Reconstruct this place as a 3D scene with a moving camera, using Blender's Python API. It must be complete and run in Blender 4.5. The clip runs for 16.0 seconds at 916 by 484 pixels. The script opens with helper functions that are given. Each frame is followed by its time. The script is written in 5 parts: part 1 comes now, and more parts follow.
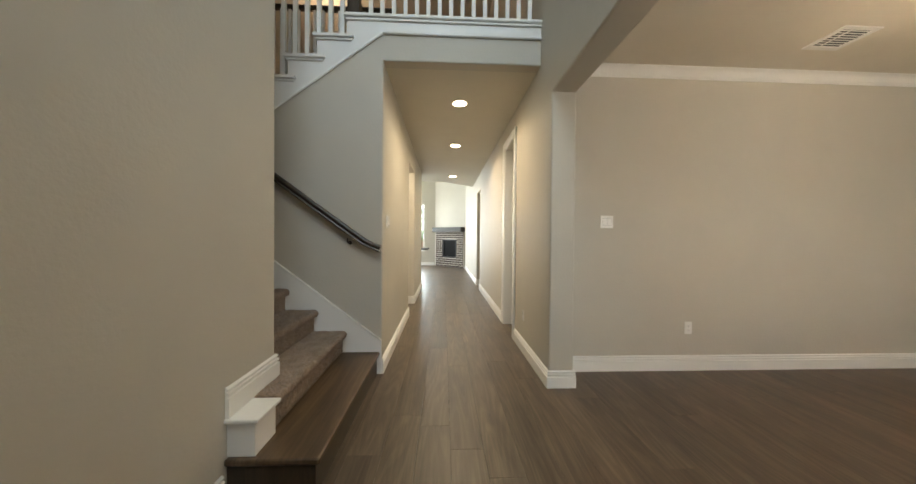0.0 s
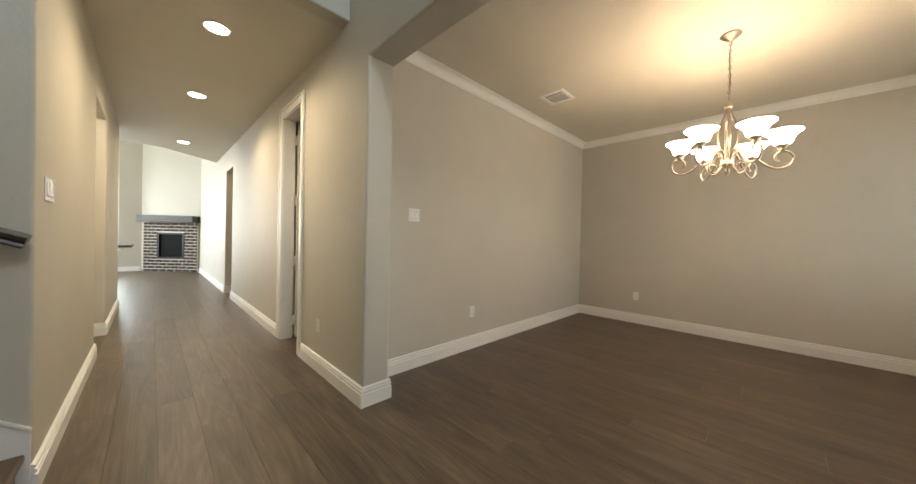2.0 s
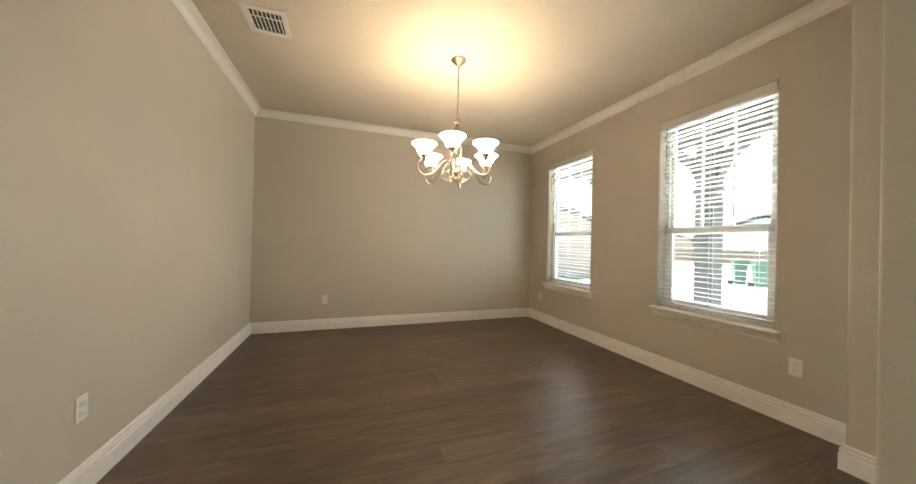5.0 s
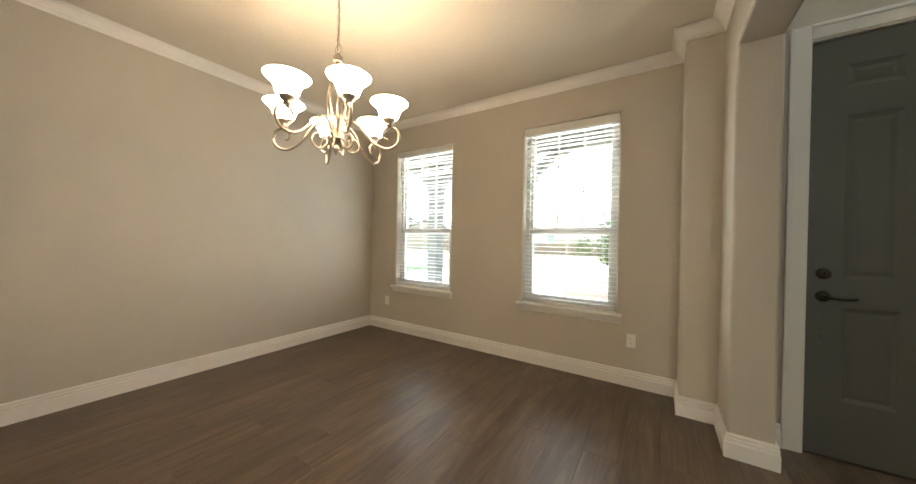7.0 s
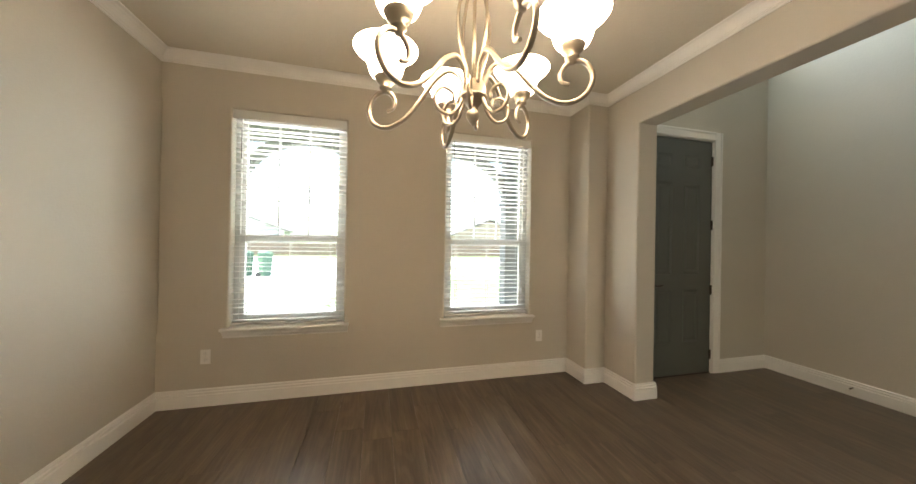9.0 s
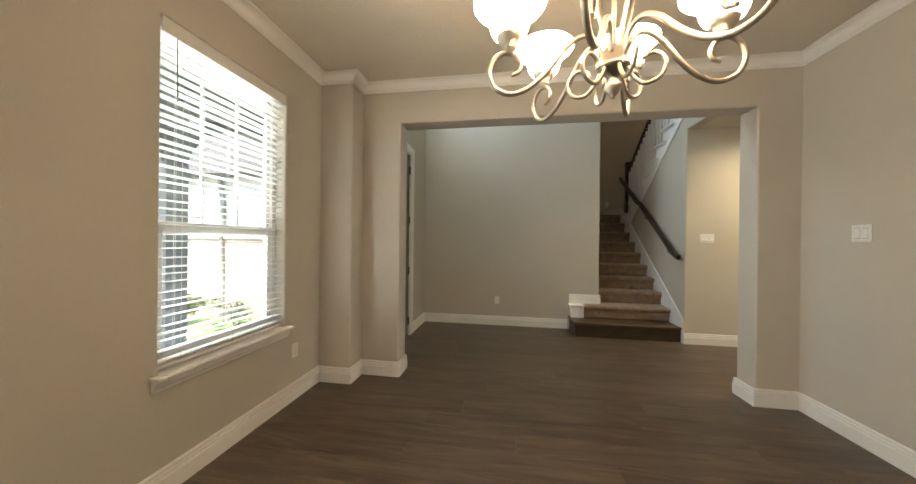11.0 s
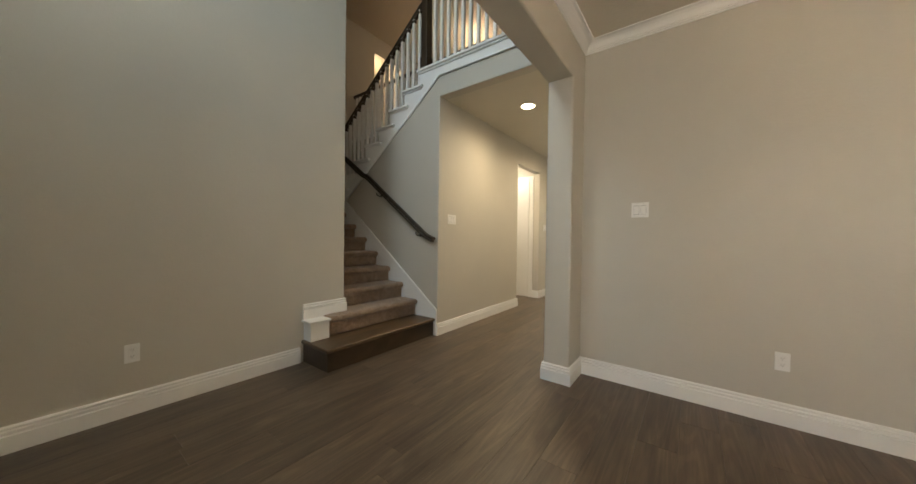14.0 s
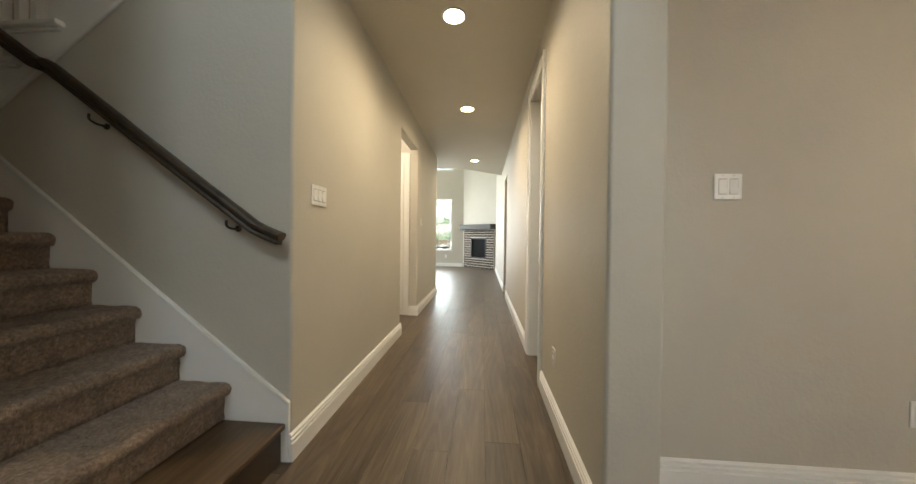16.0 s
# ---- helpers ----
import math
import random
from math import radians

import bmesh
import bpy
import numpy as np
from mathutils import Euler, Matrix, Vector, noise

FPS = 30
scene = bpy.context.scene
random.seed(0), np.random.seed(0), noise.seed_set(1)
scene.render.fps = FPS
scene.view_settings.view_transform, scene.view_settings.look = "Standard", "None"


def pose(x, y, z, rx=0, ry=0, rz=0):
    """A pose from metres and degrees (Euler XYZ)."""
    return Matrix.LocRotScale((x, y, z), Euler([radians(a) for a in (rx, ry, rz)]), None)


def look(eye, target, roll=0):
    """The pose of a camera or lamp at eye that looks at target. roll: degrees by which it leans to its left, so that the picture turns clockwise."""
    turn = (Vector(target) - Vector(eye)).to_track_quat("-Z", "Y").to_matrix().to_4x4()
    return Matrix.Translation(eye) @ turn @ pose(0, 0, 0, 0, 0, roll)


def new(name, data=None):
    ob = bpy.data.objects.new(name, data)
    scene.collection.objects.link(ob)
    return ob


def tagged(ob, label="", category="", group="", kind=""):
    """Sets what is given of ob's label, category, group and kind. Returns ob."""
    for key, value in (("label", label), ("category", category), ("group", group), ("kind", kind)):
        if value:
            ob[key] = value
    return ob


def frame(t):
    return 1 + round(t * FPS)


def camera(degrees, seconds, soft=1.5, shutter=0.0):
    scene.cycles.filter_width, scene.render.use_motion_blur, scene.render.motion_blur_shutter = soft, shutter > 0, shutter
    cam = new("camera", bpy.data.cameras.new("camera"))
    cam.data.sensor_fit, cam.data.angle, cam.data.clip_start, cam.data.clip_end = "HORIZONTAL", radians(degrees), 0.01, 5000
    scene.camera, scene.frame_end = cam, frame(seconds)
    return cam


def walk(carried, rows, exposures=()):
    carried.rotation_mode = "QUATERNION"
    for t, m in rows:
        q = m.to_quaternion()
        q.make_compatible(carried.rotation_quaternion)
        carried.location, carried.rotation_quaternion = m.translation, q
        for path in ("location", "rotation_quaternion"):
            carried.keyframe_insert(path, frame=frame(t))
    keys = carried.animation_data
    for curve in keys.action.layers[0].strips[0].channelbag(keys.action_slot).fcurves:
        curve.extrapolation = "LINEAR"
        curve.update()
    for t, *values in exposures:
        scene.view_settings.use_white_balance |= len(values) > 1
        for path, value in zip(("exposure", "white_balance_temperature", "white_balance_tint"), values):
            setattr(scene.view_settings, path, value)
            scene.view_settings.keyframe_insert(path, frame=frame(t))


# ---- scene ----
cam = camera(111.4, 16.0)
PATH = [
    (0, (0.743, 0.789, 1.197), (0.834, 2.787, 1.173), 0.5),
    (0.5, (0.673, 0.861, 1.142), (0.998, 2.834, 1.108), 0.8),
    (1, (0.589, 1.014, 1.144), (1.284, 2.89, 1.119), 1.0),
    (1.5, (0.568, 1.182, 1.157), (1.638, 2.872, 1.132), 1.1),
    (2, (0.566, 1.318, 1.154), (1.967, 2.745, 1.135), 1.3),
    (2.5, (0.591, 1.478, 1.151), (2.266, 2.57, 1.144), 1.5),
    (3, (0.642, 1.663, 1.171), (2.517, 2.358, 1.16), 1.7),
    (3.5, (0.736, 1.861, 1.163), (2.716, 2.147, 1.162), 1.6),
    (4, (0.845, 2.089, 1.165), (2.843, 1.999, 1.176), 1.5),
    (4.5, (0.968, 2.281, 1.152), (2.931, 1.898, 1.169), 1.4),
    (5, (1.134, 2.465, 1.159), (3.019, 1.796, 1.17), 1.3),
    (6.25, (1.669, 2.66, 1.18), (3.149, 1.314, 1.188), 1.3),
    (7.3, (2.388, 2.718, 1.22), (3.285, 0.931, 1.221), 1.2),
    (7.5, (2.566, 2.746, 1.221), (3.333, 0.898, 1.235), 1.2),
    (8, (3.069, 2.761, 1.298), (3.49, 0.806, 1.305), 1.2),
    (9.25, (4.15, 2.39, 1.315), (3.37, 0.55, 1.315), 1.0),
    (10.5, (4.684, 1.636, 1.294), (2.859, 0.816, 1.296), 0.8),
    (11, (4.606, 1.305, 1.272), (2.63, 0.996, 1.269), 0.7),
    (11.5, (4.446, 0.983, 1.227), (2.454, 1.166, 1.231), 0.8),
    (12, (4.202, 0.722, 1.201), (2.297, 1.33, 1.186), 0.7),
    (12.5, (3.842, 0.556, 1.148), (2.065, 1.474, 1.142), 0.7),
    (13, (3.412, 0.515, 1.142), (1.798, 1.696, 1.117), 0.7),
    (13.5, (2.99, 0.629, 1.141), (1.563, 2.03, 1.114), 0.5),
    (14, (2.535, 0.823, 1.124), (1.339, 2.426, 1.099), 0.8),
    (14.5, (2.116, 1.07, 1.123), (1.157, 2.826, 1.093), 0.7),
    (15, (1.734, 1.375, 1.114), (1.039, 3.25, 1.09), 0.7),
    (15.5, (1.389, 1.721, 1.126), (0.979, 3.679, 1.098), 0.8),
    (16, (1.145, 2.089, 1.114), (0.986, 4.083, 1.092), 0.7),
]
walk(cam, [(t, look(eye, target, roll)) for t, eye, target, roll in PATH], [(0, 3.74), (3, 3.78), (5, 3.88), (8, 3.94), (10.5, 3.90), (12, 3.82), (14, 3.66), (16, 3.62)])

# ---- light ----
world = bpy.data.worlds.new("sky")
scene.world = world
world.use_nodes = True
wn = world.node_tree.nodes
sky = wn.new("ShaderNodeTexSky")
sky.sky_type = "NISHITA"
sky.sun_disc = False
sky.sun_elevation, sky.sun_rotation = radians(68), radians(72)
sky.dust_density = 3.0
world.node_tree.links.new(sky.outputs[0], wn["Background"].inputs[0])
wn["Background"].inputs[1].default_value = 0.08


def lamp(name, kind, energy, colour, m, size=0.1, size_y=0.0, **extra):
    data = bpy.data.lights.new(name, kind)
    data.energy, data.color = energy, colour
    if kind == "AREA":
        data.shape, data.size, data.size_y = "RECTANGLE", size, size_y or size
    elif kind == "SUN":
        data.angle = size
    else:
        data.shadow_soft_size = size
    if kind == "SPOT":
        data.spot_size, data.spot_blend = extra["cone"], 1.0
    ob = new(name, data)
    ob.matrix_world = m
    return ob


WARM, DLC, COOL = (1.0, 0.71, 0.44), (1.0, 0.80, 0.52), (0.88, 1.0, 0.98)
lamp("sun", "SUN", 1.5, (1.0, 0.96, 0.9), look((15, 5, 40), (0, 0, 0)), radians(12))
# added daylight lamp in an assumed, unseen opening high above the front door
lamp("foyer_fill_light", "AREA", 3.8, COOL, look((0.75, -0.06, 4.35), (0.75, 3.0, 2.0)), 1.2, 1.5)
# added daylight lamps at assumed window openings of the living room, out of view
lamp("living_fill_light", "AREA", 26, (0.95, 1.0, 1.0), look((-3.2, 14.3, 2.2), (-1.5, 10, 0.8)), 2.6, 2.8)
lamp("kitchen_fill_light", "AREA", 14, (0.95, 1.0, 1.0), look((-5.2, 11.5, 2.0), (0.5, 11.5, 1.2)), 2.6, 2.2)
# daylight through the two dining room windows
for wx in (2.8925, 4.6575):
    lamp("dining_window_light", "AREA", 2.5, (0.98, 0.98, 0.95), look((wx, -0.54, 1.48), (wx, 3.0, 1.2)), 0.82, 1.72)
lamp("living_north_light", "AREA", 8.5, (0.95, 1.0, 1.0), look((-0.55, 14.64, 1.67), (-0.55, 10.0, 1.2)), 0.86, 2.0)
CHANDELIER = (3.673, 1.594)
DOWNLIGHTS = [(0.912, 4.382), (0.926, 6.025), (0.95, 8.628)]

# ---- materials ----


def material(name):
    mat = bpy.data.materials.new(name)
    mat.use_nodes = True
    nt = mat.node_tree
    return mat, nt, nt.nodes["Principled BSDF"]


def link(nt, a, b):
    nt.links.new(a, b)


def node(nt, kind, **values):
    n = nt.nodes.new(kind)
    for key, value in values.items():
        n.inputs[key].default_value = value
    return n


def texco(nt, scale=(1, 1, 1), source="Object"):
    co = nt.nodes.new("ShaderNodeTexCoord")
    mp = nt.nodes.new("ShaderNodeMapping")
    mp.inputs["Scale"].default_value = scale
    link(nt, co.outputs[source], mp.inputs[0])
    return mp.outputs[0]


def ramp(nt, fac, stops):
    r = nt.nodes.new("ShaderNodeValToRGB")
    while len(r.color_ramp.elements) < len(stops):
        r.color_ramp.elements.new(0.5)
    for el, (pos, col) in zip(r.color_ramp.elements, stops):
        el.position, el.color = pos, (*col, 1)
    link(nt, fac, r.inputs[0])
    return r.outputs[0]


def noise_tex(nt, vec, scale, detail=4.0, rough=0.55):
    n = node(nt, "ShaderNodeTexNoise", Scale=scale, Detail=detail, Roughness=rough)
    link(nt, vec, n.inputs["Vector"])
    return n.outputs["Fac"]


def bump(nt, bsdf, height, strength, distance=0.01):
    b = node(nt, "ShaderNodeBump", Strength=strength, Distance=distance)
    link(nt, height, b.inputs["Height"])
    link(nt, b.outputs[0], bsdf.inputs["Normal"])


def painted(name, colour, rough, grain=140.0, relief=0.25, vary=0.04, metal=0.0):
    """A surface with slight blotches in its colour, uneven gloss and a fine relief."""
    mat, nt, b = material(name)
    vec = texco(nt)
    big = noise_tex(nt, vec, 1.7, 3)
    lo = tuple(c * (1 - vary) for c in colour)
    hi = tuple(min(1, c * (1 + vary)) for c in colour)
    link(nt, ramp(nt, big, [(0.3, lo), (0.7, hi)]), b.inputs["Base Color"])
    fine = noise_tex(nt, vec, grain, 2)
    mr = node(nt, "ShaderNodeMapRange", **{"To Min": rough * 0.85, "To Max": min(1, rough * 1.15)})
    link(nt, noise_tex(nt, vec, 9, 3), mr.inputs["Value"])
    link(nt, mr.outputs[0], b.inputs["Roughness"])
    b.inputs["Metallic"].default_value = metal
    if relief:
        bump(nt, b, fine, relief, 0.004)
    return mat


def planks_mat(name, dark, light, rough):
    """Wood along y, each piece with its own tone, streaky grain and knots."""
    mat, nt, b = material(name)
    info = nt.nodes.new("ShaderNodeObjectInfo")
    co = nt.nodes.new("ShaderNodeTexCoord")
    off = nt.nodes.new("ShaderNodeVectorMath")
    off.operation = "MULTIPLY_ADD"
    comb = nt.nodes.new("ShaderNodeCombineXYZ")
    for i in range(3):
        link(nt, info.outputs["Random"], comb.inputs[i])
    link(nt, comb.outputs[0], off.inputs[0])
    off.inputs[1].default_value = (37, 53, 11)
    link(nt, co.outputs["Object"], off.inputs[2])
    mp = nt.nodes.new("ShaderNodeMapping")
    mp.inputs["Scale"].default_value = (9, 0.9, 1)
    link(nt, off.outputs[0], mp.inputs[0])
    streak = noise_tex(nt, mp.outputs[0], 1.6, 7, 0.62)
    mp2 = nt.nodes.new("ShaderNodeMapping")
    mp2.inputs["Scale"].default_value = (110, 4, 1)
    link(nt, off.outputs[0], mp2.inputs[0])
    pore = noise_tex(nt, mp2.outputs[0], 1.0, 4, 0.6)
    broad = noise_tex(nt, off.outputs[0], 2.2, 3)
    a = node(nt, "ShaderNodeMath")
    a.operation = "MULTIPLY_ADD"
    link(nt, streak, a.inputs[0])
    a.inputs[1].default_value = 1.0
    mr = node(nt, "ShaderNodeMapRange", **{"To Min": -0.15, "To Max": -0.01})
    link(nt, info.outputs["Random"], mr.inputs["Value"])
    link(nt, mr.outputs[0], a.inputs[2])
    a2 = node(nt, "ShaderNodeMath")
    a2.operation = "MULTIPLY_ADD"
    link(nt, broad, a2.inputs[0])
    a2.inputs[1].default_value = 0.28
    link(nt, a.outputs[0], a2.inputs[2])
    mid = tuple((p + q) / 2 for p, q in zip(dark, light))
    base = ramp(nt, a2.outputs[0], [(0.27, tuple(c * 0.5 for c in dark)), (0.38, dark), (0.6, mid), (0.80, light)])
    mix = nt.nodes.new("ShaderNodeMix")
    mix.data_type, mix.blend_type = "RGBA", "MULTIPLY"
    mix.inputs["Factor"].default_value = 0.3
    link(nt, base, mix.inputs["A"])
    link(nt, ramp(nt, pore, [(0.35, (0.45, 0.43, 0.42)), (0.55, (1, 1, 1))]), mix.inputs["B"])
    mp3 = nt.nodes.new("ShaderNodeMapping")
    mp3.inputs["Scale"].default_value = (6, 0.5, 1)
    link(nt, off.outputs[0], mp3.inputs[0])
    rings = node(nt, "ShaderNodeMath")
    rings.operation = "MULTIPLY"
    link(nt, noise_tex(nt, mp3.outputs[0], 1.0, 1, 0.4), rings.inputs[0])
    rings.inputs[1].default_value = 95.0
    wave = node(nt, "ShaderNodeMath")
    wave.operation = "SINE"
    link(nt, rings.outputs[0], wave.inputs[0])
    grain = nt.nodes.new("ShaderNodeMix")
    grain.data_type, grain.blend_type = "RGBA", "MULTIPLY"
    grain.inputs["Factor"].default_value = 0.42
    link(nt, mix.outputs["Result"], grain.inputs["A"])
    link(nt, ramp(nt, wave.outputs[0], [(0.0, (0.62, 0.60, 0.58)), (0.6, (1, 1, 1))]), grain.inputs["B"])
    link(nt, grain.outputs["Result"], b.inputs["Base Color"])
    rr = node(nt, "ShaderNodeMapRange", **{"To Min": rough - 0.06, "To Max": rough + 0.12})
    link(nt, streak, rr.inputs["Value"])
    link(nt, rr.outputs[0], b.inputs["Roughness"])
    bump(nt, b, pore, 0.22, 0.002)
    return mat


WALL = painted("greige_wall_paint", (0.505, 0.472, 0.405), 0.62, 58, 0.33, 0.025)
CEIL = painted("greige_ceiling_paint", (0.60, 0.558, 0.470), 0.75, 42, 0.5, 0.025)
TRIM = painted("white_trim_paint", (0.78, 0.77, 0.74), 0.38, 30, 0.03, 0.02)
PLATE = painted("white_plastic", (0.80, 0.79, 0.76), 0.24, 60, 0.0, 0.01)
SCREW = painted("off_white_screw", (0.55, 0.54, 0.50), 0.3, 60, 0.0, 0.02)
GAP = painted("grey_switch_gap", (0.22, 0.21, 0.19), 0.6, 60, 0.0, 0.02)
SLOT = painted("dark_slot", (0.03, 0.03, 0.03), 0.6, 60, 0.0, 0.02)
DOORPAINT = painted("dark_grey_door_paint", (0.092, 0.100, 0.088), 0.45, 60, 0.06, 0.06)
STAIN = planks_mat("dark_stained_wood", (0.030, 0.020, 0.011), (0.075, 0.050, 0.028), 0.34)
FLOOR = planks_mat("brown_oak_planks", (0.072, 0.0520, 0.0350), (0.172, 0.126, 0.086), 0.37)
TREADWOOD = planks_mat("brown_stained_tread", (0.070, 0.043, 0.022), (0.18, 0.115, 0.062), 0.36)
NICKEL = painted("brushed_nickel", (0.36, 0.315, 0.25), 0.44, 200, 0.05, 0.05, 1.0)
BRONZE = painted("dark_bronze", (0.06, 0.05, 0.045), 0.4, 120, 0.05, 0.1, 0.8)
WINFRAME = painted("white_vinyl", (0.62, 0.62, 0.60), 0.4, 60, 0.0, 0.02)


def slat_mat():
    """White slats that let some light through."""
    mat = painted("white_blind_slat", (0.70, 0.69, 0.66), 0.45, 80, 0.02, 0.02)
    nt = mat.node_tree
    out = next(n for n in nt.nodes if n.type == "OUTPUT_MATERIAL")
    skin = out.inputs["Surface"].links[0].from_socket
    through_light = nt.nodes.new("ShaderNodeBsdfTranslucent")
    through_light.inputs["Color"].default_value = (0.85, 0.84, 0.78, 1)
    both = nt.nodes.new("ShaderNodeMixShader")
    both.inputs[0].default_value = 0.08
    nt.links.new(skin, both.inputs[1])
    nt.links.new(through_light.outputs[0], both.inputs[2])
    nt.links.new(both.outputs[0], out.inputs["Surface"])
    return mat


BLIND = slat_mat()
SUBFLOOR = painted("dark_joint", (0.02, 0.015, 0.012), 0.8, 60, 0.1, 0.1)


def carpet_mat():
    mat, nt, b = material("brown_carpet")
    vec = texco(nt)
    tuft = noise_tex(nt, vec, 75, 5, 0.8)
    patch = noise_tex(nt, vec, 11, 4)
    m = node(nt, "ShaderNodeMath")
    m.operation = "MULTIPLY_ADD"
    link(nt, tuft, m.inputs[0])
    m.inputs[1].default_value = 1.1
    mr = node(nt, "ShaderNodeMapRange", **{"To Min": -0.18, "To Max": 0.12})
    link(nt, patch, mr.inputs["Value"])
    link(nt, mr.outputs[0], m.inputs[2])
    link(nt, ramp(nt, m.outputs[0], [(0.28, (0.055, 0.033, 0.018)), (0.5, (0.265, 0.172, 0.104)), (0.70, (0.54, 0.38, 0.25))]), b.inputs["Base Color"])
    b.inputs["Roughness"].default_value = 0.95
    b.inputs["Sheen Weight"].default_value = 0.3
    bump(nt, b, tuft, 1.0, 0.022)
    return mat


CARPET = carpet_mat()


def glow(name, colour, strength):
    mat, nt, b = material(name)
    b.inputs["Base Color"].default_value = (0.85, 0.83, 0.78, 1)
    b.inputs["Roughness"].default_value = 0.4
    b.inputs["Emission Color"].default_value = (*colour, 1)
    b.inputs["Emission Strength"].default_value = strength
    return mat


SHADE = glow("frosted_lit_glass", (1.0, 0.75, 0.51), 2.4)
LENS = glow("lit_downlight_lens", (1.0, 0.82, 0.52), 2.4)


def glass_mat():
    """Thin clear pane: lets light straight through, with a faint mirror gloss."""
    mat, nt, b = material("window_glass")
    clear = nt.nodes.new("ShaderNodeBsdfTransparent")
    clear.inputs[0].default_value = (0.93, 0.96, 0.95, 1)
    gloss = nt.nodes.new("ShaderNodeBsdfGlossy")
    gloss.inputs["Roughness"].default_value = 0.01
    mix = nt.nodes.new("ShaderNodeMixShader")
    mix.inputs[0].default_value = 0.05
    link(nt, clear.outputs[0], mix.inputs[1])
    link(nt, gloss.outputs[0], mix.inputs[2])
    link(nt, mix.outputs[0], nt.nodes["Material Output"].inputs["Surface"])
    return mat


GLASS = glass_mat()

# ---- shape helpers ----


def box(bm, x0, x1, y0, y1, z0, z1, bevel=0.0, segs=2):
    m = Matrix.Translation(((x0 + x1) / 2, (y0 + y1) / 2, (z0 + z1) / 2)) @ Matrix.Diagonal((abs(x1 - x0), abs(y1 - y0), abs(z1 - z0), 1))
    made = bmesh.ops.create_cube(bm, size=1, matrix=m)["verts"]
    if bevel:
        edges = list({e for v in made for e in v.link_edges})
        bmesh.ops.bevel(bm, geom=edges, offset=bevel, segments=segs, affect="EDGES", profile=0.5)
    return bm


def prism(bm, outline, axis, a, b):
    """Extrudes a closed outline of 2D points along axis from a to b."""
    def place(p, d):
        return {"x": (d, p[0], p[1]), "y": (p[0], d, p[1]), "z": (p[0], p[1], d)}[axis]
    lo = [bm.verts.new(place(p, a)) for p in outline]
    hi = [bm.verts.new(place(p, b)) for p in outline]
    n = len(outline)
    faces = [bm.faces.new(lo), bm.faces.new(hi[::-1])]
    for i in range(n):
        faces.append(bm.faces.new((lo[i], hi[i], hi[(i + 1) % n], lo[(i + 1) % n])))
    bmesh.ops.recalc_face_normals(bm, faces=faces)
    return bm


def lathe(bm, profile, n=24, centre=(0, 0, 0), cap=True):
    """Turns (radius, z) points round the z axis."""
    rings = []
    for r, z in profile:
        rings.append([bm.verts.new((centre[0] + r * math.cos(2 * math.pi * k / n), centre[1] + r * math.sin(2 * math.pi * k / n), centre[2] + z)) for k in range(n)])
    faces = []
    for a, b in zip(rings, rings[1:]):
        for k in range(n):
            faces.append(bm.faces.new((a[k], a[(k + 1) % n], b[(k + 1) % n], b[k])))
    if cap:
        for ring in (rings[0], rings[-1]):
            if max((v.co - ring[0].co).length for v in ring) > 1e-5:
                faces.append(bm.faces.new(ring))
    for f in faces:
        f.smooth = True
    bmesh.ops.recalc_face_normals(bm, faces=faces)
    return bm


def tube(bm, points, radius, n=10, squash=1.0):
    """A round bar along a line of points; radius may be a list."""
    pts = [Vector(p) for p in points]
    radii = radius if isinstance(radius, list) else [radius] * len(pts)
    up = Vector((0.0123, 0.0321, 1)).normalized()
    rings = []
    side = None
    for i, p in enumerate(pts):
        d = (pts[min(i + 1, len(pts) - 1)] - pts[max(i - 1, 0)]).normalized()
        if side is None:
            side = d.cross(up if abs(d.dot(up)) < 0.9 else Vector((1, 0, 0))).normalized()
        side = (side - d * side.dot(d)).normalized()
        other = d.cross(side)
        rings.append([bm.verts.new(p + radii[i] * (math.cos(2 * math.pi * k / n) * side + squash * math.sin(2 * math.pi * k / n) * other)) for k in range(n)])
    faces = []
    for a, b in zip(rings, rings[1:]):
        for k in range(n):
            f = bm.faces.new((a[k], a[(k + 1) % n], b[(k + 1) % n], b[k]))
            f.smooth = True
            faces.append(f)
    faces += [bm.faces.new(rings[0]), bm.faces.new(rings[-1][::-1])]
    bmesh.ops.recalc_face_normals(bm, faces=faces)
    return bm


def spline(points, steps=8):
    """A smooth line through the points."""
    pts = [Vector(p) for p in points]
    ext = [2 * pts[0] - pts[1], *pts, 2 * pts[-1] - pts[-2]]
    out = []
    for i in range(1, len(ext) - 2):
        p0, p1, p2, p3 = ext[i - 1:i + 3]
        for k in range(steps):
            t = k / steps
            out.append(0.5 * ((2 * p1) + (p2 - p0) * t + (2 * p0 - 5 * p1 + 4 * p2 - p3) * t * t + (3 * p1 - p0 - 3 * p2 + p3) * t ** 3))
    out.append(pts[-1])
    return out


